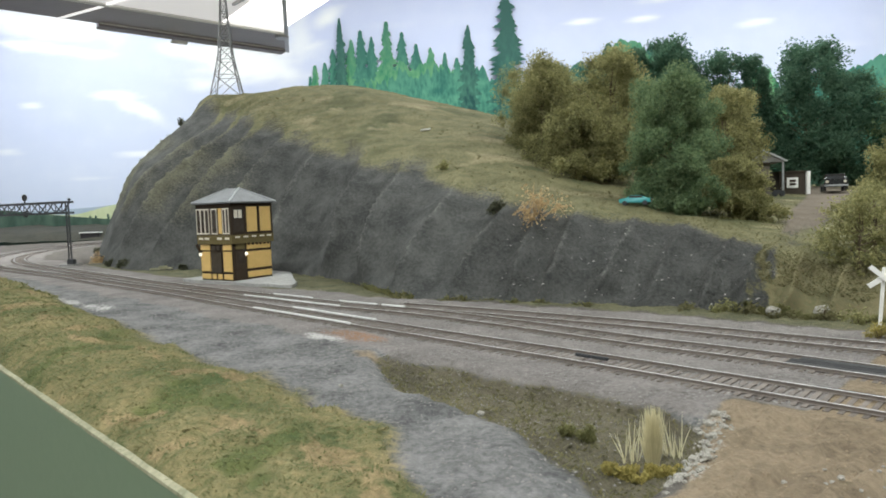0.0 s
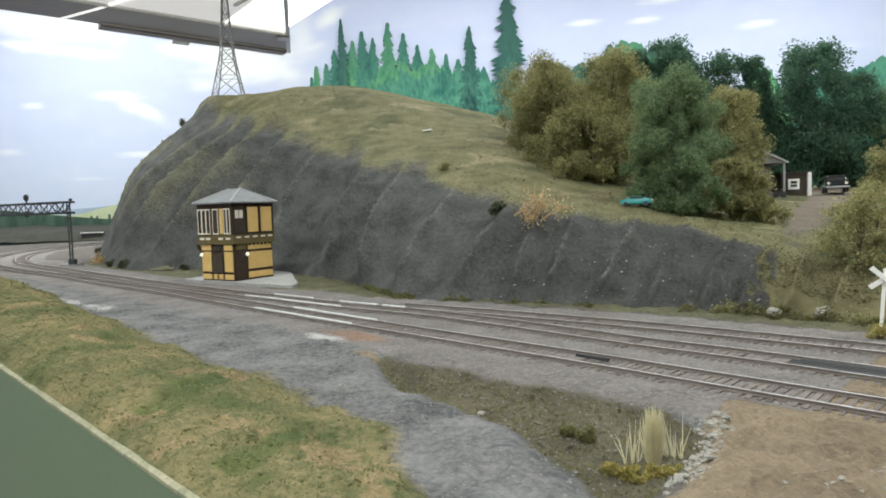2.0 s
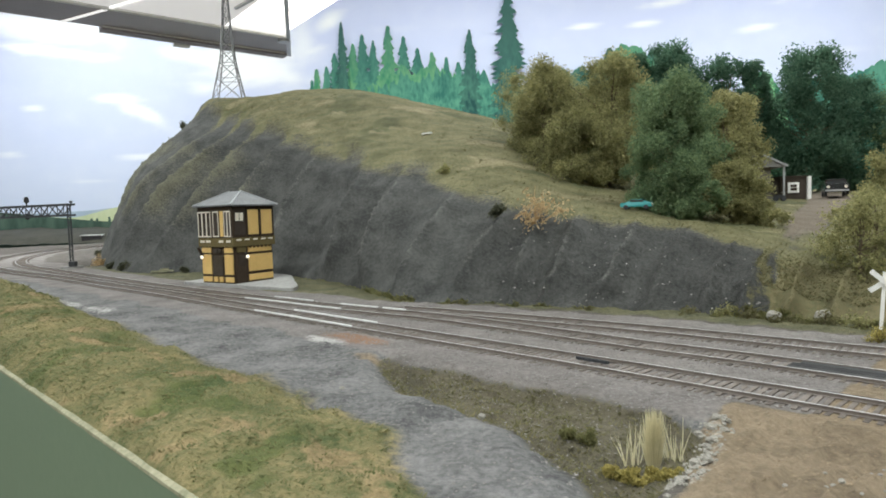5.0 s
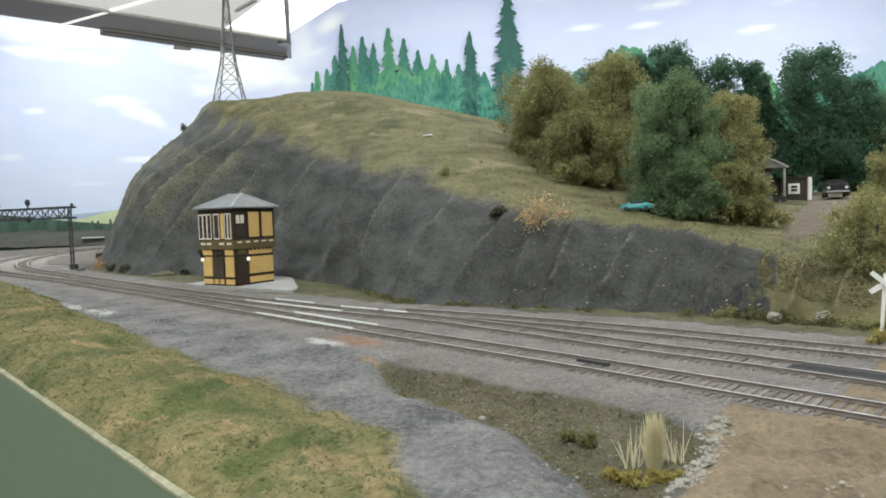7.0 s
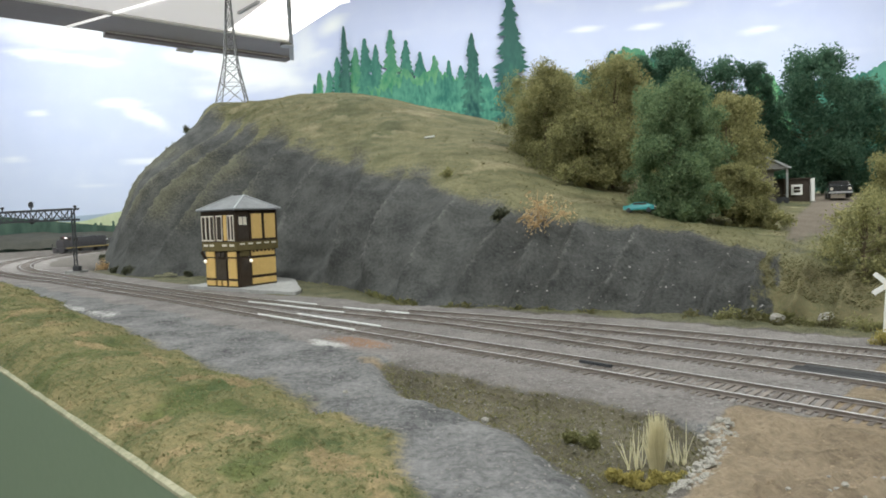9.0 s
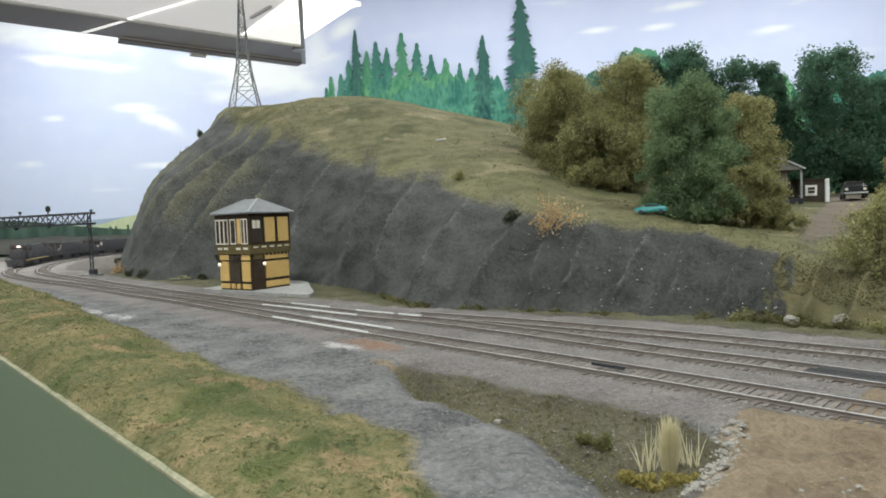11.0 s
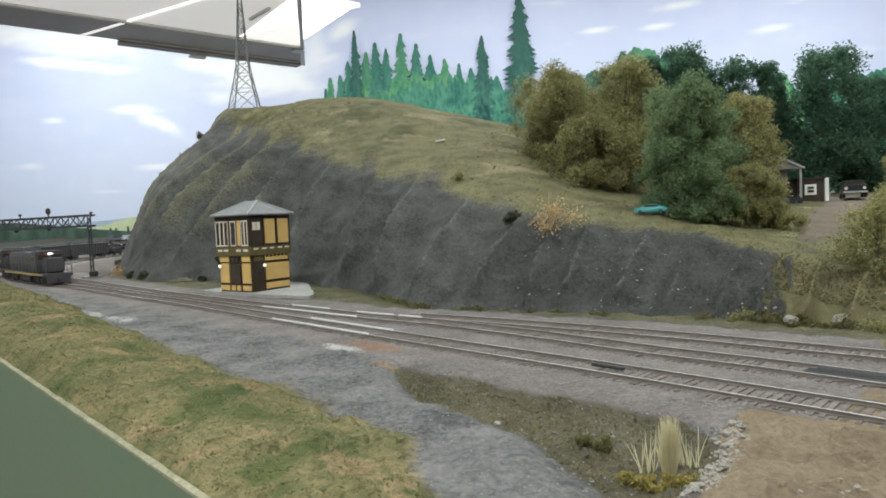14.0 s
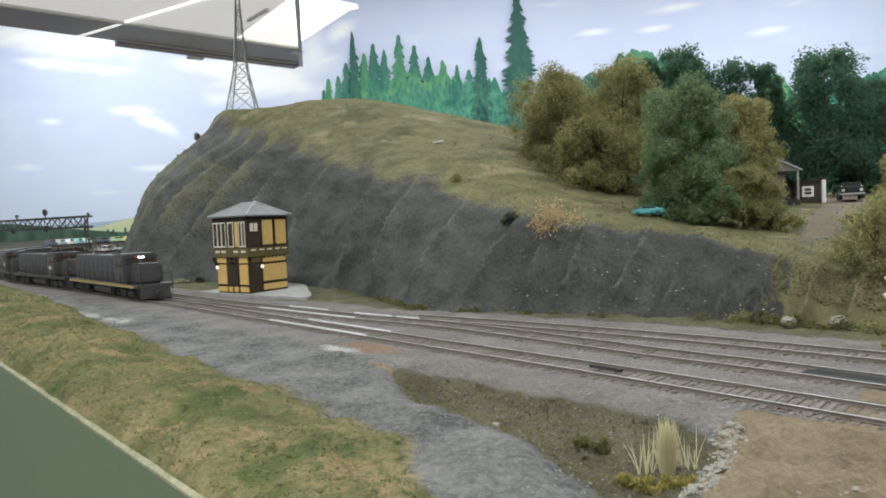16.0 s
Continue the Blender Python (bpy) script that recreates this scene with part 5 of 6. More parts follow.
# ---------------------------------------------------------------- house, garage and vehicles at the drive's end
def house():
    z = land_z(0.46, 0.90)
    H = thing("house", pose(0.452, 0.90, z, 0, 0, -12), "weathered grey wooden house with a porch", "house")
    wood = mat("grey_clapboard", (0.13, 0.115, 0.10), (0.22, 0.20, 0.175), 120)
    roofm = mat("grey_shingle", (0.19, 0.185, 0.18), (0.32, 0.31, 0.30), 90, bump=0.0005)
    part("wall", mesh_box(-0.055, 0.010, 0.0, 0.06, -0.004, 0.045), wood, H)
    bm = bmesh.new()
    x0, x1, xm = -0.060, 0.030, -0.015
    for y in (-0.006, 0.066):
        bm.faces.new([bm.verts.new(c) for c in ((x0, y, 0.044), (x1, y, 0.044), (xm, y, 0.068))])
    bm.verts.ensure_lookup_table()
    v = bm.verts
    for f in ((0, 2, 5, 3), (2, 1, 4, 5), (1, 0, 3, 4)):
        bm.faces.new([v[i] for i in f])
    roof = part("roof", bm, roofm, H, "grey shingle gable roof")
    for a, b in (((x0, -0.0075, 0.0445), (xm, -0.0075, 0.0685)), ((x1, -0.0075, 0.0445), (xm, -0.0075, 0.0685))):
        bm = bmesh.new()
        bar(bm, a, b, 0.0025)
        part("barge_board", bm, M_ROOFRIB, roof)
    for x in (0.026, -0.056):
        part("porch_post", mesh_box(x - 0.0012, x + 0.0012, -0.004, -0.0015, -0.004, 0.044), M_ROOFRIB, H)
    part("porch_floor", mesh_box(-0.058, 0.028, -0.006, 0.0, -0.004, 0.003), wood, H)
    part("porch_door", mesh_box(-0.012, 0.002, -0.001, 0.0, 0.003, 0.028), M_BROWN, H)


def garage():
    z = land_z(0.53, 0.93)
    G = thing("garage", pose(0.492, 0.930, z + 0.001, 0, 0, -6), "dark brown garage with a white window", "garage")
    dark = mat("brown_board", (0.035, 0.028, 0.022), (0.07, 0.056, 0.045), 120)
    part("wall", mesh_box(0.0, 0.036, 0.0, 0.004, -0.004, 0.031), dark, G)
    part("side_wall", mesh_box(0.0, 0.004, 0.004, 0.05, -0.004, 0.031), dark, G)
    part("back_wall", mesh_box(0.004, 0.036, 0.046, 0.05, -0.004, 0.031), dark, G)
    part("end_wall", mesh_box(0.032, 0.036, 0.004, 0.046, -0.004, 0.031), dark, G)
    part("roof", mesh_box(-0.002, 0.0365, -0.002, 0.052, 0.031, 0.033), dark, G)
    part("door_post", mesh_box(0.0365, 0.0415, -0.003, 0.003, -0.004, 0.032), M_WHITE, G, "white door post")
    w = part("window", mesh_box(0.010, 0.0255, -0.0012, 0.0, 0.0085, 0.0235), M_WHITE, G, "white framed window")
    part("pane", mesh_box(0.0135, 0.022, -0.0018, -0.0012, 0.012, 0.0155), M_DARKPANE, w)
    part("pane", mesh_box(0.0135, 0.022, -0.0018, -0.0012, 0.0168, 0.0205), M_DARKPANE, w)


def car(m, paint, label, s=1.0, name="car", group=""):
    """A small model car, front towards -y."""
    C = thing(name, m, label, "car", group)
    bm = bmesh.new()
    side = ((-0.025, 0.004), (0.025, 0.004), (0.0255, 0.010), (0.023, 0.0115), (0.013, 0.012), (0.007, 0.0165), (-0.010, 0.0165), (-0.016, 0.012), (-0.0245, 0.0115))
    for w in (-0.0098, 0.0098):
        for y, z in side:
            bm.verts.new((w * (1 if z < 0.012 else 0.82) * s, y * s, z * s))
    bm.verts.ensure_lookup_table()
    k = len(side)
    bm.faces.new([bm.verts[i] for i in range(k)])
    bm.faces.new([bm.verts[k + i] for i in reversed(range(k))])
    for i in range(k):
        bm.faces.new([bm.verts[j] for j in (i, k + i, k + (i + 1) % k, (i + 1) % k)])
    bmesh.ops.bevel(bm, geom=bm.edges[:], offset=0.0007 * s, segments=2, affect="EDGES")
    bmesh.ops.recalc_face_normals(bm, faces=bm.faces[:])
    part("body", bm, paint, C)
    bm = mesh_box(-0.0086 * s, 0.0086 * s, -0.012 * s, 0.009 * s, 0.0122 * s, 0.0155 * s)
    part("windows", bm, M_DARKPANE, C)
    for x in (-0.0088, 0.0088):
        for y in (-0.016, 0.016):
            bm = bmesh.new()
            rod(bm, ((x - 0.0012) * s, y * s, 0.0038 * s), ((x + 0.0012) * s, y * s, 0.0038 * s), 0.0038 * s, 0.0038 * s, 12)
            part("wheel", bm, M_STEEL, C)
    for x in (-0.0072, 0.0072):
        bm = bmesh.new()
        rod(bm, (x * s, -0.0245 * s, 0.0088 * s), (x * s, -0.0258 * s, 0.0088 * s), 0.0014 * s, 0.0014 * s, 8)
        part("headlight", bm, M_CREAM, C)
    part("bumper", mesh_box(-0.0095 * s, 0.0095 * s, -0.0265 * s, -0.025 * s, 0.0045 * s, 0.0062 * s), M_ROOFRIB, C, "pale bumper")
    return C


house()
garage()
gz = land_z(0.565, 0.93)
M_CARBLACK = mat("black_car_paint", (0.010, 0.010, 0.012), (0.02, 0.02, 0.022), 40, rough=0.25, coat=0.5)
M_TEAL = mat("teal_car_paint", (0.02, 0.22, 0.23), (0.04, 0.32, 0.32), 60, rough=0.4)
car(pose(0.574, 0.935, gz + 0.002, 0, 0, -27), M_CARBLACK, "black car parked beside the garage", 1.5)
bush(Vector((0.181, 0.533, land_z(0.181, 0.533))), 0.008, M_LEAF_GREEN, "low blue-green bush beside the teal car", 500, seed=71)
car(pose(0.166, 0.545, land_z(0.166, 0.545) + 0.001, 0, 0, 62), M_TEAL, "teal car half hidden under a tree", 0.52)
bm = bmesh.new()
for x in (-0.006, 0.006):
    bmesh.ops.create_cone(bm, cap_ends=True, segments=14, radius1=0.0042, radius2=0.0042, depth=0.0016, matrix=pose(x, 0, 0.0042, 90, 0, 0))
cyc = thing("motorcycle", pose(0.455, 0.862, land_z(0.455, 0.862), 0, 0, 15), "small dark motorcycle parked by the porch", "motorcycle")
part("wheels", bm, M_STEEL, cyc)
part("frame", soft_box(-0.005, 0.005, -0.0012, 0.0012, 0.004, 0.009, 0.0008), M_STEEL, cyc)
bm = bmesh.new()
bar(bm, (0.005, -0.003, 0.0115), (0.005, 0.003, 0.0115), 0.0008)
part("handlebar", bm, M_ALU, cyc)


# ---------------------------------------------------------------- crossing sign, stones, weeds
def crossbuck():
    C = thing("crossing_sign", pose(0.2025, 0.2945, 0.0, 0, 3, -28), "white wooden railway crossbuck sign", "crossing sign")
    part("post", mesh_box(-0.0007, 0.0007, 0, 0.0014, -0.004, 0.0325), M_WHITE, C)
    for a in (40, -40):
        bm = bmesh.new()
        box(bm, -0.0074, 0.0074, -0.0008, 0.0, -0.0011, 0.0011)
        b = part("board", bm, M_WHITE, C)
        b.matrix_basis = pose(0, -0.0008 if a > 0 else 0, 0.0280, 0, a, 0)


crossbuck()


def stone(x, y, z, r, material, label, seed):
    rg = random.Random(seed)
    bm = bmesh.new()
    bmesh.ops.create_icosphere(bm, subdivisions=2, radius=r)
    for v in bm.verts:
        v.co *= 1 + 0.35 * noise.noise(v.co * (1.6 / r) + Vector((seed, 0, 0)))
        v.co.z *= 0.75
        v.co.x *= 1.2
    ob = part("stone", bm, material)
    ob.matrix_basis = pose(x, y, z + r * 0.4, 0, 0, rg.uniform(0, 360))
    return tagged(ob, label, "stone", "pale stones")


M_BOULDER = mat("pale_boulder", (0.15, 0.14, 0.12), (0.44, 0.415, 0.37), 300, bump=0.0006)
stone(0.1850, 0.356, 0.001, 0.0040, M_BOULDER, "pale boulder at the foot of the slope", 3)
stone(0.2070, 0.347, 0.002, 0.0042, M_BOULDER, "pale boulder at the foot of the slope", 5)
stone(-0.0405, 0.2405, 0.0, 0.0011, M_BOULDER, "small white pebble on the dirt", 6)
stone(0.0105, 0.2015, 0.0, 0.0012, M_BOULDER, "small white pebble on the dirt", 7)
stone(-0.0495, 0.192, 0.003, 0.0008, M_BOULDER, "small white pebble in the grass", 8)
rg = random.Random(12)
for i in range(240):
    t = rg.random()
    x, y = 0.0525 + 0.0315 * t + rg.gauss(0, 0.0022), 0.146 + 0.047 * t + rg.gauss(0, 0.0032)
    z = float(ground_at(np.array([x]), np.array([y]))[0][0])
    stone(x, y, z - 0.0002, rg.uniform(0.0003, 0.0008) * (1.9 if i % 9 == 0 else 1), M_BOULDER, "broken white stone beside the ditch", 40 + i)
for i in range(9):
    x, y = 0.083 + rg.gauss(0, 0.006), 0.137 + rg.gauss(0, 0.004)
    z = float(ground_at(np.array([x]), np.array([y]))[0][0])
    stone(x, y, z, rg.uniform(0.0003, 0.0008), M_BOULDER, "broken white stone on the earth road", 140 + i)


for i in range(10):
    x, y = 0.094 + abs(rg.gauss(0, 0.006)), 0.141 + rg.gauss(0, 0.005)
    z = float(ground_at(np.array([x]), np.array([y]))[0][0])
    stone(x, y, z, rg.uniform(0.0003, 0.0005), M_GRAVEL, "grey broken stone beside the earth road", 240 + i)


def grass_clump(x, y, h, n, spread, material, label, fan=0.22, seed=1):
    """A clump of long thin blades."""
    rng = np.random.default_rng(seed)
    z = float(ground_at(np.array([x]), np.array([y]))[0][0])
    C = thing("grass_clump", Matrix.Translation((x, y, z - 0.001)), label, "grass", "grass clumps")
    v, f = [], []
    for i in range(n):
        a, r = rng.uniform(0, 6.28), spread * math.sqrt(rng.uniform())
        bx, by = r * math.cos(a), r * math.sin(a)
        tx, ty = bx * 1.5 + rng.normal(0, fan) * h, by * 1.5 + rng.normal(0, fan) * h
        hh = h * rng.uniform(0.5, 1.0)
        w = 0.00015
        k = len(v)
        v += [(bx - w, by, 0), (bx + w, by, 0), ((bx + tx) / 2 + w * 0.8, (by + ty) / 2, hh * 0.55), ((bx + tx) / 2 - w * 0.8, (by + ty) / 2, hh * 0.55), (tx, ty, hh)]
        f += [(k, k + 1, k + 2, k + 3), (k + 3, k + 2, k + 4)]
    tagged(raw("tuft", v, f, material, C), kind="stuff")
    return C


grass_clump(0.0562, 0.1725, 0.0185, 520, 0.0013, M_STRAW, "tall clump of pale straw-coloured grass", 0.06, 3)
grass_clump(0.0510, 0.1745, 0.0150, 16, 0.0022, M_STRAW, "thin clump of dry grass", 0.16, 4)
grass_clump(0.0635, 0.1760, 0.0150, 14, 0.0026, M_STRAW, "thin clump of olive grass", 0.16, 5)
for i, (x, y, r) in enumerate(((0.0436, 0.1675, 0.0019), (0.0468, 0.1650, 0.0023), (0.0497, 0.1672, 0.0017), (0.0520, 0.1642, 0.0022), (0.0549, 0.1665, 0.0018), (0.0577, 0.1640, 0.0021), (0.0608, 0.1668, 0.0016), (0.0492, 0.1622, 0.0015), (0.0556, 0.1618, 0.0016), (0.0420, 0.1900, 0.0026), (0.0360, 0.1930, 0.0024), (0.199, 0.290, 0.006), (0.2075, 0.2905, 0.005))):
    z = float(ground_at(np.array([x]), np.array([y]))[0][0])
    bush(Vector((x, y, z - 0.0004)), r, M_LEAF_YELLOW if x > 0.043 else M_FOOT, "mustard yellow moss clump" if x > 0.043 else "dull green moss clump", 1100, 0.00042, seed=60 + i)

# debris
def plank(name, m, dims, material, label):
    ob = part(name, soft_box(-dims[0] / 2, dims[0] / 2, -dims[1] / 2, dims[1] / 2, 0, dims[2], min(dims) * 0.2), material)
    ob.matrix_basis = m
    return tagged(ob, label, "debris", "scattered debris")


p = hill_at(6.0, 2.45)
plank("board", Matrix.Translation(p + Vector((0, 0, 0.001))) @ pose(0, 0, 0, 0, -8, 10), (0.014, 0.004, 0.002), M_WHITE, "small white board lying on the grass")
for i, (x, y, rz, ln) in enumerate(((-0.368, 0.822, 12, 0.020), (-0.350, 0.812, -30, 0.014), (-0.358, 0.815, 60, 0.012))):
    plank("timber", pose(x, y, max(0.0, land_z(x, y)) + 0.001 + 0.0015 * i, 0, 0, rz), (ln, 0.003, 0.0025), M_EDGE, "broken timber lying beside the track")
plank("white_roof_panel", pose(-1.345, 2.45, 0.0215, 0, 0, 10), (0.075, 0.03, 0.004), M_WHITE, "white flat roof of a trackside shed")
part("shed_wall", mesh_box(-0.034, 0.034, -0.012, 0.012, -0.024, 0), M_DARKGREY, bpy.data.objects["white_roof_panel"])

# switch parts and crossing boards by the earth road
def swept(line, off, s0, s1, w, z0, z1, n=8):
    """A bar that follows a line at a distance from it."""
    cm = arc(line)
    bm = bmesh.new()
    last = None
    for k in range(n + 1):
        x, y, h = on_line(line, cm, s0 + (s1 - s0) * k / n)
        nx, ny = -math.sin(h), math.cos(h)
        ring = [bm.verts.new((x + nx * o, y + ny * o, z)) for o, z in ((off - w / 2, z0), (off + w / 2, z0), (off + w / 2, z1), (off - w / 2, z1))]
        if last:
            for a in range(4):
                bm.faces.new((last[a], last[(a + 1) % 4], ring[(a + 1) % 4], ring[a]))
        else:
            bm.faces.new(ring[::-1])
        last = ring
    bm.faces.new(last)
    return bm


for off in (-0.0048, 0.0, 0.0048):
    tagged(part("crossing_plank", swept(LINE_SECOND, off, 0.31, 0.428 + random.uniform(-0.003, 0.003), 0.0044, 0.0002, 0.0017), M_PLANK), "black plank laid between the rails at the crossing", "plank", "crossing planks")
tagged(part("crossing_plank", swept(LINE_MAIN, -0.0108, 0.33, 0.455, 0.0022, 0.0002, 0.0014), M_PLANK), "narrow black plank laid beside the rail at the crossing", "plank", "crossing planks")
for x, y, rz in ((0.0585, 0.2685, -46), (0.064, 0.263, -46)):
    plank("switch_machine", pose(x, y, 0.0015, 0, 0, rz), (0.0080, 0.0013, 0.0014), M_STEEL, "black switch machine beside the rail")

# Near-white and non-metal: the shine of these rail pieces is put into colour.
M_BARE_SHINE = mat("white_shine_rail", (0.70, 0.70, 0.69), (0.86, 0.86, 0.85), 200, rough=0.35)

for line, spans in ((LINE_MAIN, ((1, 0.673, 0.781), (-1, 0.670, 0.757))), (LINE_SECOND, ((1, 0.694, 0.810), (-1, 0.744, 0.793), (-1, 0.675, 0.712), (-1, 0.650, 0.670)))):
    for side, s0, s1 in spans:
        tagged(part("bare_rail", swept(line, side * GAUGE / 2, s0 * 1.026, s1 * 1.026, 0.0008, 0.0014, 0.0028), M_BARE_SHINE), "bare rail piece of the turnout, its shine painted near-white", "rail", "bare turnout rails")

# ---------------------------------------------------------------- loose cover
def strewn(n, a0, a1, b0, b1, key, least, rng=RNG):
    a, b = rng.uniform(a0, a1, n), rng.uniform(b0, b1, n)
    x, y = (b - a) * R2, (a + b) * R2
    z, m = ground_at(x, y)
    keep = m[key] > least if key else np.ones(n, bool)
    return np.stack([x, y, z], 1)[keep]


tagged(tufts("bank_grass", strewn(34000, 0.05, 0.62, 0.062, 0.155, "grass", 0.55), M_GRASS, 0.0009, 0.0005, blades=2, lean=1.2), "short mixed green and straw grass on the bank", "grass", kind="stuff")
tagged(tufts("bank_grass", strewn(12000, 0.6, 1.5, 0.062, 0.19, "grass", 0.5), M_GRASS, 0.0016, 0.0010, blades=2, lean=1.1), "short grass on the far bank", "grass", kind="stuff")
tagged(tufts("ditch_weeds", strewn(9000, 0.02, 0.24, 0.12, 0.21, "ditch", 0.5), M_TURF, 0.0012, 0.0006, blades=2, lean=1.0), "short dull weeds in the ditch", "grass", kind="stuff")
tagged(chips("ballast_stones", strewn(26000, -0.08, 0.5, 0.15, 0.40, "ballast", 0.6) + np.array([0, 0, 0.0002]), M_GRAVEL, 0.00050), "grey ballast stones", "gravel", kind="stuff")
tagged(chips("dirt_stones", strewn(9000, 0.08, 0.7, 0.08, 0.21, "dirt", 0.6), M_GRAVEL, 0.00040), "fine grey stones on the dirt", "gravel", kind="stuff")


tagged(chips("road_crumbs", strewn(9000, -0.03, 0.24, 0.10, 0.24, "sand", 0.5), M_SANDBIT, 0.00032), "loose sandy crumbs on the earth road", "gravel", kind="stuff")


def on_hill(n, u0, u1, v0, v1, key, least, rng=RNG):
    i, j = (rng.uniform(u0, u1, n) * NU).astype(int), (rng.uniform(v0, v1, n) * NV).astype(int)
    i, j = np.minimum(i, HG.shape[0] - 2), np.minimum(j, HG.shape[1] - 2)
    s, t = rng.uniform(size=(n, 1)), rng.uniform(size=(n, 1))
    p = (1 - s) * (1 - t) * HG[i, j] + s * (1 - t) * HG[i + 1, j] + (1 - s) * t * HG[i, j + 1] + s * t * HG[i + 1, j + 1]
    m = turf[i, j]
    return p[(m > least) if key == "turf" else (m < least)]


tagged(tufts("hill_grass", on_hill(60000, 2.2, 12.5, 1.0, 3.1, "turf", 0.5), M_TURF, 0.0010, 0.0007, blades=2, lean=1.4), "short dry grass on the hill", "grass", kind="stuff")
tagged(tufts("hill_clumps", on_hill(300, 2.6, 9.5, 2.05, 3.0, "turf", 0.5), M_TURF, 0.0018, 0.0014, blades=5, lean=0.9), "coarser dry grass clumps on the hill", "grass", kind="stuff")
tagged(chips("turf_lumps", on_hill(2600, 2.6, 9.8, 2.0, 3.1, "turf", 0.5), M_TURF, 0.0011), "small mossy lumps on the hill", "grass", kind="stuff")
tagged(tufts("foot_grass", on_hill(26000, 3.6, 12.5, 0.0, 0.42, "turf", 0.3), M_FOOT, 0.0024, 0.0008, blades=2, lean=0.9), "weeds along the foot of the slope", "grass", kind="stuff")
tagged(chips("slope_rubble", on_hill(7000, 1.5, 7.0, 0.05, 2.2, "slag", 0.4), M_ROCKBIT, 0.0006), "dark rubble on the slag slope", "rubble", kind="stuff")
tagged(chips("slope_rubble", on_hill(14000, 6.6, 10.3, 0.05, 1.9, "slag", 0.5), M_ROCKBIT, 0.00065), "coarse dark rubble at the low end of the slope", "rubble", kind="stuff")
tagged(chips("slope_rubble", on_hill(110, 7.0, 10.5, 0.2, 1.7, "slag", 0.5), M_STONE, 0.0008), "pale stones scattered in the slag", "rubble", kind="stuff")


# ---------------------------------------------------------------- the train
def truck(parent, x, wheels, wheelbase):
    t = new("truck")
    t.parent = parent
    t.matrix_basis = Matrix.Translation((x, 0, 0))
    for side in (-1, 1):
        bm = bmesh.new()
        box(bm, -wheelbase / 2 - 0.004, wheelbase / 2 + 0.004, side * 0.0115 - 0.0012, side * 0.0115 + 0.0012, 0.0075, 0.0125)
        for k in range(wheels):
            wx = -wheelbase / 2 + wheelbase * k / (wheels - 1)
            box(bm, wx - 0.0022, wx + 0.0022, side * 0.0125 - 0.0012, side * 0.0125 + 0.0014, 0.0070, 0.0120)
        part("side_frame", bm, M_STEEL, t)
    for k in range(wheels):
        wx = -wheelbase / 2 + wheelbase * k / (wheels - 1)
        bm = bmesh.new()
        for s in (-1, 1):
            rod(bm, (wx, s * 0.0070, 0.0098), (wx, s * 0.0092, 0.0098), 0.0057, 0.0057, 14)
        rod(bm, (wx, -0.009, 0.0098), (wx, 0.009, 0.0098), 0.0012, 0.0012, 6)
        part("wheelset", bm, M_STEEL, t)


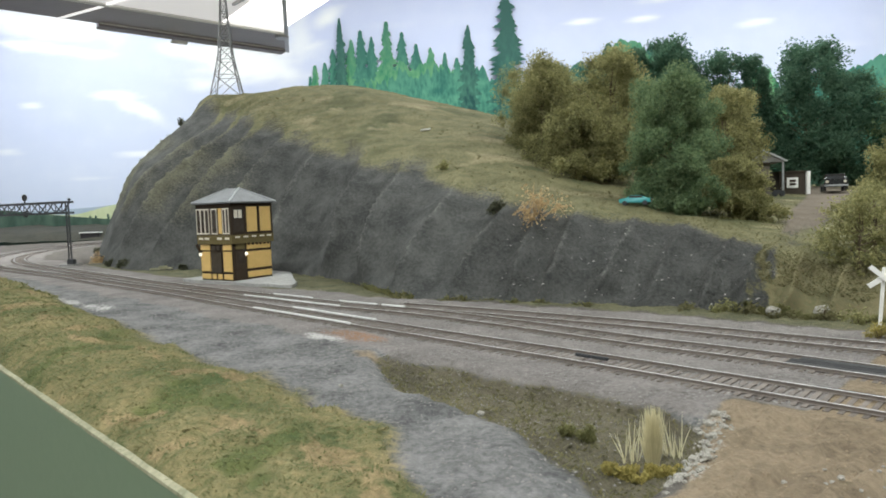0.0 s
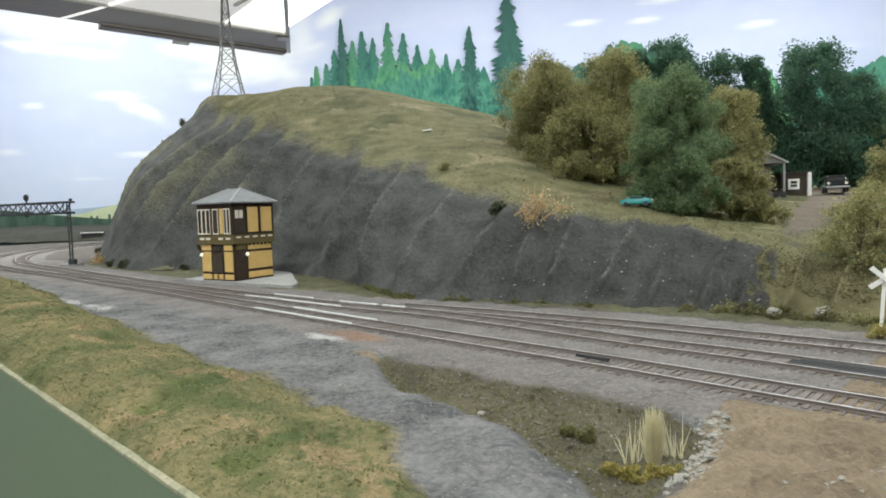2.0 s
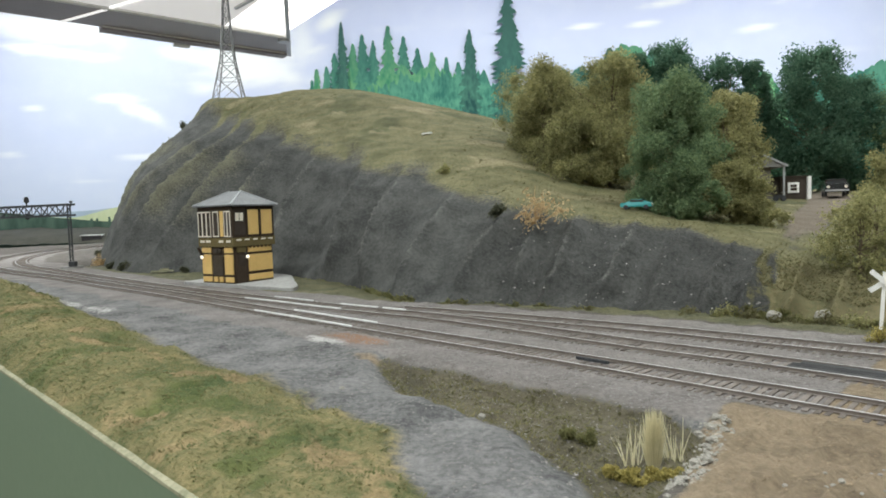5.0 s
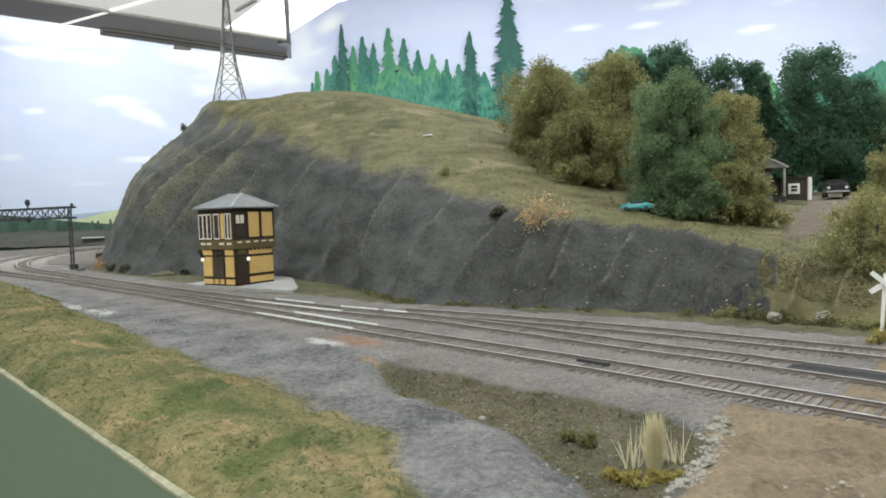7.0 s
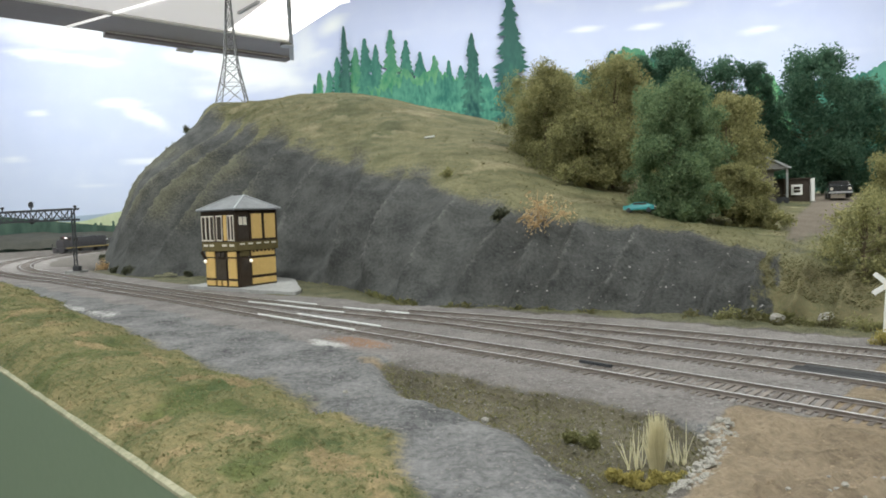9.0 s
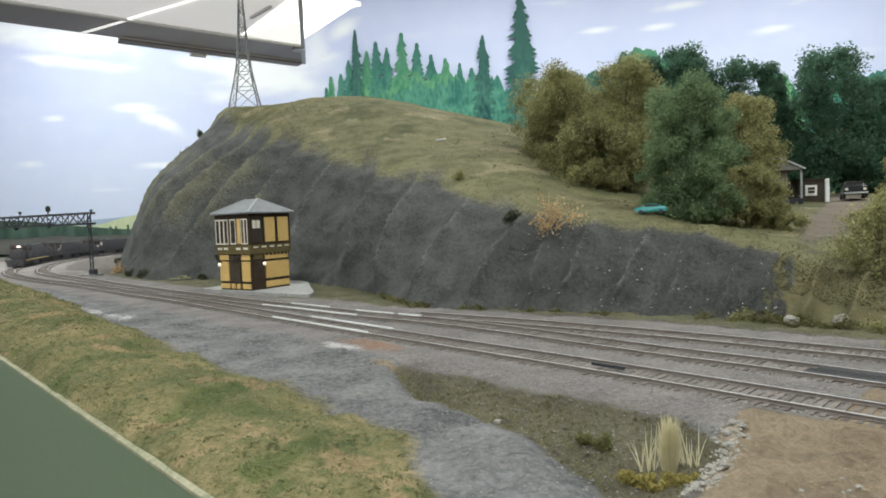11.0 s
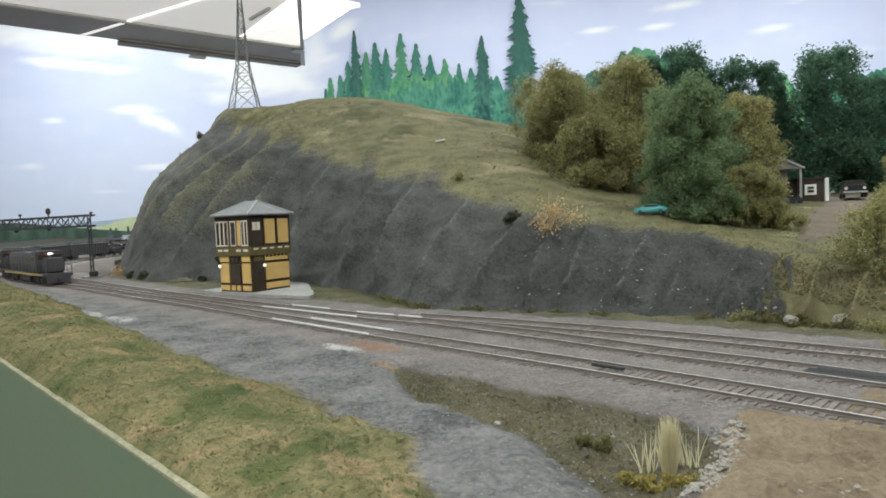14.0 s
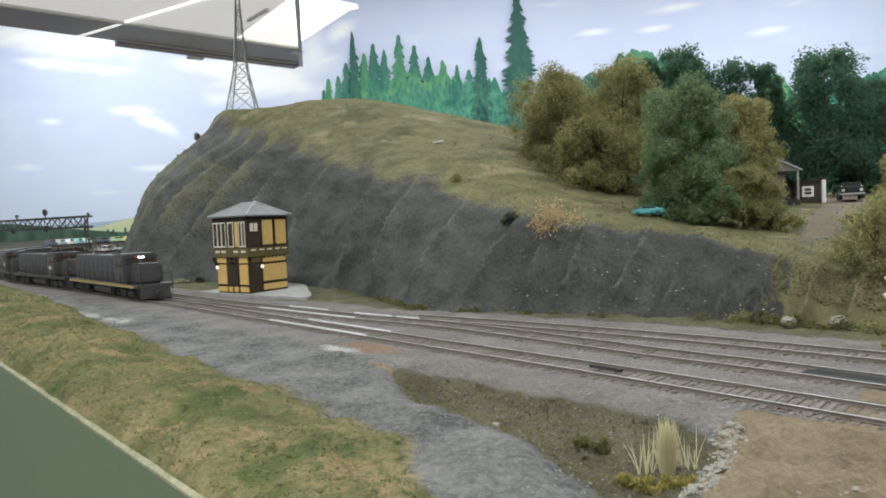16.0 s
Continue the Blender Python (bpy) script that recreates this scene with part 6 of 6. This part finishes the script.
def locomotive(first):
    L = thing("locomotive", Matrix(), "black six-axle diesel locomotive with a yellow sill stripe" if first else "black six-axle diesel locomotive", "locomotive", "locomotives of the train")
    h = 0.108
    part("frame", soft_box(-h, h, -0.0165, 0.0165, 0.0150, 0.0185, 0.0006), M_BLACK, L)
    bm = soft_box(-0.100, 0.046, -0.0105, 0.0105, 0.0185, 0.0440, 0.0016)
    hood = part("long_hood", bm, M_BLACK, L)
    for k in range(9):
        for s in (-1, 1):
            part("hood_door", mesh_box(-0.094 + k * 0.0152, -0.081 + k * 0.0152, min(s * 0.0105, s * 0.0109), max(s * 0.0105, s * 0.0109), 0.021, 0.038), M_BLACK, hood)
    # Paler roof skin: the highlight along the hood top is put into its colour.
    part("hood_roof", soft_box(-0.0995, 0.0455, -0.0092, 0.0092, 0.0436, 0.0445, 0.0004), M_ROOF, hood, "grey hood roof, its top highlight put into the colour")
    for k in range(3):
        bm = bmesh.new()
        rod(bm, (-0.085 + 0.022 * k, 0, 0.0440), (-0.085 + 0.022 * k, 0, 0.0458), 0.0062, 0.0058, 16)
        part("fan", bm, M_DARKGREY, hood)
    part("exhaust", mesh_box(0.0, 0.010, -0.003, 0.003, 0.044, 0.0468), M_DARKGREY, hood)
    cab = part("cab", soft_box(0.046, 0.074, -0.0160, 0.0160, 0.0185, 0.0465, 0.0016), M_BLACK, L)
    for s in (-1, 1):
        for k in (0.050, 0.062):
            part("side_window", mesh_box(k, k + 0.009, min(s * 0.0160, s * 0.0163), max(s * 0.0160, s * 0.0163), 0.034, 0.0415), M_DARKPANE, cab)
        part("windshield", mesh_box(0.0740, 0.0744, 0.002 * s if s > 0 else -0.0135, 0.0135 if s > 0 else -0.002, 0.0355, 0.0415), M_DARKPANE, cab)
        part("sign_box", mesh_box(0.0740, 0.0748, 0.0045 if s > 0 else -0.0125, 0.0125 if s > 0 else -0.0045, 0.0425, 0.0455), M_DARKGREY, cab)
    part("short_hood", soft_box(0.074, 0.100, -0.0105, 0.0105, 0.0185, 0.0375, 0.002), M_BLACK, L)
    bm = bmesh.new()
    for s in (-0.0016, 0.0016):
        rod(bm, (0.0746, s, 0.0428), (0.0757, s, 0.0428), 0.0009, 0.0009, 10)
    part("headlight", bm, M_HEAD if first else M_DARKGREY, L, "lit twin headlight" if first else "")
    part("marker_light", mesh_box(0.0748, 0.0755, -0.0062, -0.0046, 0.0420, 0.0436), M_RED, L, "red marker light")
    for s in (-1, 1):
        if first:
            part("sill_stripe", mesh_box(-0.102, 0.100, min(s * 0.0165, s * 0.0169), max(s * 0.0165, s * 0.0169), 0.0155, 0.0180), M_STRIPE, L, "worn yellow stripe along the sill")
        bm = bmesh.new()
        for k in range(12):
            x = -0.104 + k * 0.0188
            bar(bm, (x, s * 0.0163, 0.0185), (x, s * 0.0163, 0.0285), 0.0005)
        bar(bm, (-0.104, s * 0.0163, 0.0285), (0.046, s * 0.0163, 0.0285), 0.0006)
        part("handrail", bm, M_DARKGREY, L)
        if not first:
            part("plate_bar", mesh_box(0.053, 0.0605, min(s * 0.0160, s * 0.0163), max(s * 0.0160, s * 0.0163), 0.0265, 0.0305), M_CREAM, cab)
    for e in (-1, 1):
        part("pilot", soft_box(min(e * h, e * (h - 0.002)), max(e * h, e * (h - 0.002)), -0.0138, 0.0138, 0.0055, 0.0152, 0.0005), M_BLACK, L)
        part("coupler", mesh_box(min(e * h, e * (h + 0.008)), max(e * h, e * (h + 0.008)), -0.0016, 0.0016, 0.0090, 0.0125), M_STEEL, L)
        bm = bmesh.new()
        for y in (-0.0155, 0.0155):
            bar(bm, (e * h * 0.995, y, 0.0085), (e * h * 0.995, y, 0.0285), 0.0006)
        bar(bm, (e * h * 0.995, -0.0155, 0.0285), (e * h * 0.995, 0.0155, 0.0285), 0.0006)
        part("end_rail", bm, M_DARKGREY, L)
        truck(L, e * 0.068, 3, 0.040)
    part("fuel_tank", soft_box(-0.028, 0.028, -0.0135, 0.0135, 0.0065, 0.0150, 0.002), M_BLACK, L)
    if not first:
        for s in (-1, 1):
            part("hood_emblem", mesh_box(0.030, 0.037, min(s * 0.0109, s * 0.0112), max(s * 0.0109, s * 0.0112), 0.029, 0.038), M_CREAM, hood, "pale square emblem")
    return L


def gondola():
    G = thing("gondola_car", Matrix(), "long dark grey freight car with pale top edge", "freight car", "cars of the train")
    for s in (-1, 1):
        side = part("side", mesh_box(-0.098, 0.098, min(s * 0.0158, s * 0.0150), max(s * 0.0158, s * 0.0150), 0.013, 0.0405), M_DARKGREY, G)
        for k in range(14):
            x = -0.0955 + k * 0.0147
            part("rib", mesh_box(x - 0.0009, x + 0.0009, min(s * 0.0158, s * 0.0170), max(s * 0.0158, s * 0.0170), 0.013, 0.040), M_DARKGREY, side)
    part("roof", soft_box(-0.098, 0.098, -0.0158, 0.0158, 0.0405, 0.0436, 0.0015), M_DARKGREY, G, "dusty dark roof")
    for s in (-1, 1):
        part("top_edge", mesh_box(-0.098, 0.098, min(s * 0.0159, s * 0.0172), max(s * 0.0159, s * 0.0172), 0.0402, 0.0414), M_ROOFRIB, G, "pale grey strip along the top edge")
    for e in (-1, 1):
        part("end", mesh_box(min(e * 0.098, e * 0.0972), max(e * 0.098, e * 0.0972), -0.0150, 0.0150, 0.013, 0.0405), M_DARKGREY, G)
        part("coupler", mesh_box(min(e * 0.098, e * 0.108), max(e * 0.098, e * 0.108), -0.0016, 0.0016, 0.009, 0.0125), M_STEEL, G)
        truck(G, e * 0.076, 2, 0.021)
    part("floor", mesh_box(-0.0972, 0.0972, -0.0150, 0.0150, 0.013, 0.0145), M_DARKGREY, G)
    return G


AUTO = [mat("auto_paint_" + n, c, tuple(v * 1.2 for v in c), 60, rough=0.3, coat=0.4) for n, c in
        (("white", (0.66, 0.66, 0.64)), ("yellow", (0.60, 0.56, 0.22)), ("teal", (0.28, 0.52, 0.52)), ("silver", (0.42, 0.43, 0.45)), ("black", (0.03, 0.03, 0.032)), ("green", (0.40, 0.52, 0.36)), ("slate", (0.10, 0.11, 0.13)))]


def auto_rack(seed):
    rg = random.Random(seed)
    A = thing("auto_rack_car", Matrix(), "open bi-level rack car loaded with small autos", "rail car", "cars of the train")
    for z in (0.0135, 0.0335):
        part("deck", mesh_box(-0.128, 0.128, -0.0158, 0.0158, z, z + 0.0022), M_RACK, A)
    for s in (-1, 1):
        for k in range(9):
            x = -0.124 + 0.031 * k
            part("stanchion", mesh_box(x - 0.001, x + 0.001, min(s * 0.0158, s * 0.0168), max(s * 0.0158, s * 0.0168), 0.0135, 0.038), M_RACK, A)
        bm = bmesh.new()
        for k in range(8):
            x = -0.124 + 0.031 * k
            bar(bm, (x, s * 0.0163, 0.0155), (x + 0.031, s * 0.0163, 0.033), 0.0008)
        part("brace", bm, M_RACK, A)
    for z in (0.0157, 0.0357):
        for k in range(5):
            c = AUTO[rg.randrange(len(AUTO))]
            v = new("auto")
            v.parent = A
            v.matrix_basis = pose(-0.100 + 0.050 * k, 0, z, 0, 0, 90)
            bm = bmesh.new()
            box(bm, -0.0088, 0.0088, -0.0215, 0.0215, 0.002, 0.0085)
            bmesh.ops.bevel(bm, geom=bm.edges[:], offset=0.0018, segments=2, affect="EDGES")
            box(bm, -0.0074, 0.0074, -0.010, 0.012, 0.008, 0.0135)
            part("auto_body", bm, c, v)
            part("auto_glass", mesh_box(-0.0077, 0.0077, -0.0085, 0.0105, 0.0092, 0.0120), M_DARKPANE, v)
            for y in (-0.0135, 0.0135):
                bm = bmesh.new()
                rod(bm, (-0.0086, y, 0.0030), (0.0086, y, 0.0030), 0.0031, 0.0031, 10)
                part("auto_axle", bm, M_STEEL, v)
    for e in (-1, 1):
        part("coupler", mesh_box(min(e * 0.128, e * 0.138), max(e * 0.128, e * 0.138), -0.0016, 0.0016, 0.009, 0.0125), M_STEEL, A)
        truck(A, e * 0.10, 2, 0.021)
    return A


M_HEAD = glow("headlight_glass", (1.0, 0.93, 0.88), 6.0)
TRAIN = [(locomotive(True), 0.116), (locomotive(False), 0.116), (locomotive(False), 0.116), (gondola(), 0.108), (gondola(), 0.108), (auto_rack(1), 0.138), (auto_rack(2), 0.138), (auto_rack(3), 0.138), (auto_rack(5), 0.138)]
# The front of the train along the main line: seconds, metres from the line's near end.
FRONT = ((0.0, 3.930), (8.0, 2.470), (9.0, 2.285), (10.2, 2.030), (11.3, 1.770), (12.0, 1.625), (12.5, 1.530), (13.0, 1.445), (13.5, 1.368), (14.0, 1.291), (14.5, 1.217), (15.0, 1.138), (15.5, 1.053), (16.0, 0.969))


def motions():
    ts, ss = [r[0] for r in FRONT], [r[1] for r in FRONT]
    times = [0.25 * k for k in range(65)]
    front = np.interp(times, ts, ss) * 1.026
    front[1:-1] = (front[:-2] + 2 * front[1:-1] + front[2:]) / 4
    gap = 0.0
    for ob, half in TRAIN:
        rows = []
        for t, f in zip(times, front):
            c = f + gap + half + 0.036
            ax, ay, _ = on_line(LINE_MAIN, CUM_MAIN, c - half * 0.65)
            bx, by, _ = on_line(LINE_MAIN, CUM_MAIN, c + half * 0.65)
            h = math.degrees(math.atan2(ay - by, ax - bx))
            rows.append((t, pose((ax + bx) / 2, (ay + by) / 2, -0.0024, 0, 0, h)))
        ob.scale = (1.05, 1.06, 1.28 if ob.name.startswith("auto") else 1.12 if ob.name.startswith("gondola") else 1.07)
        walk(ob, rows)
        gap += 2.1 * half


motions()
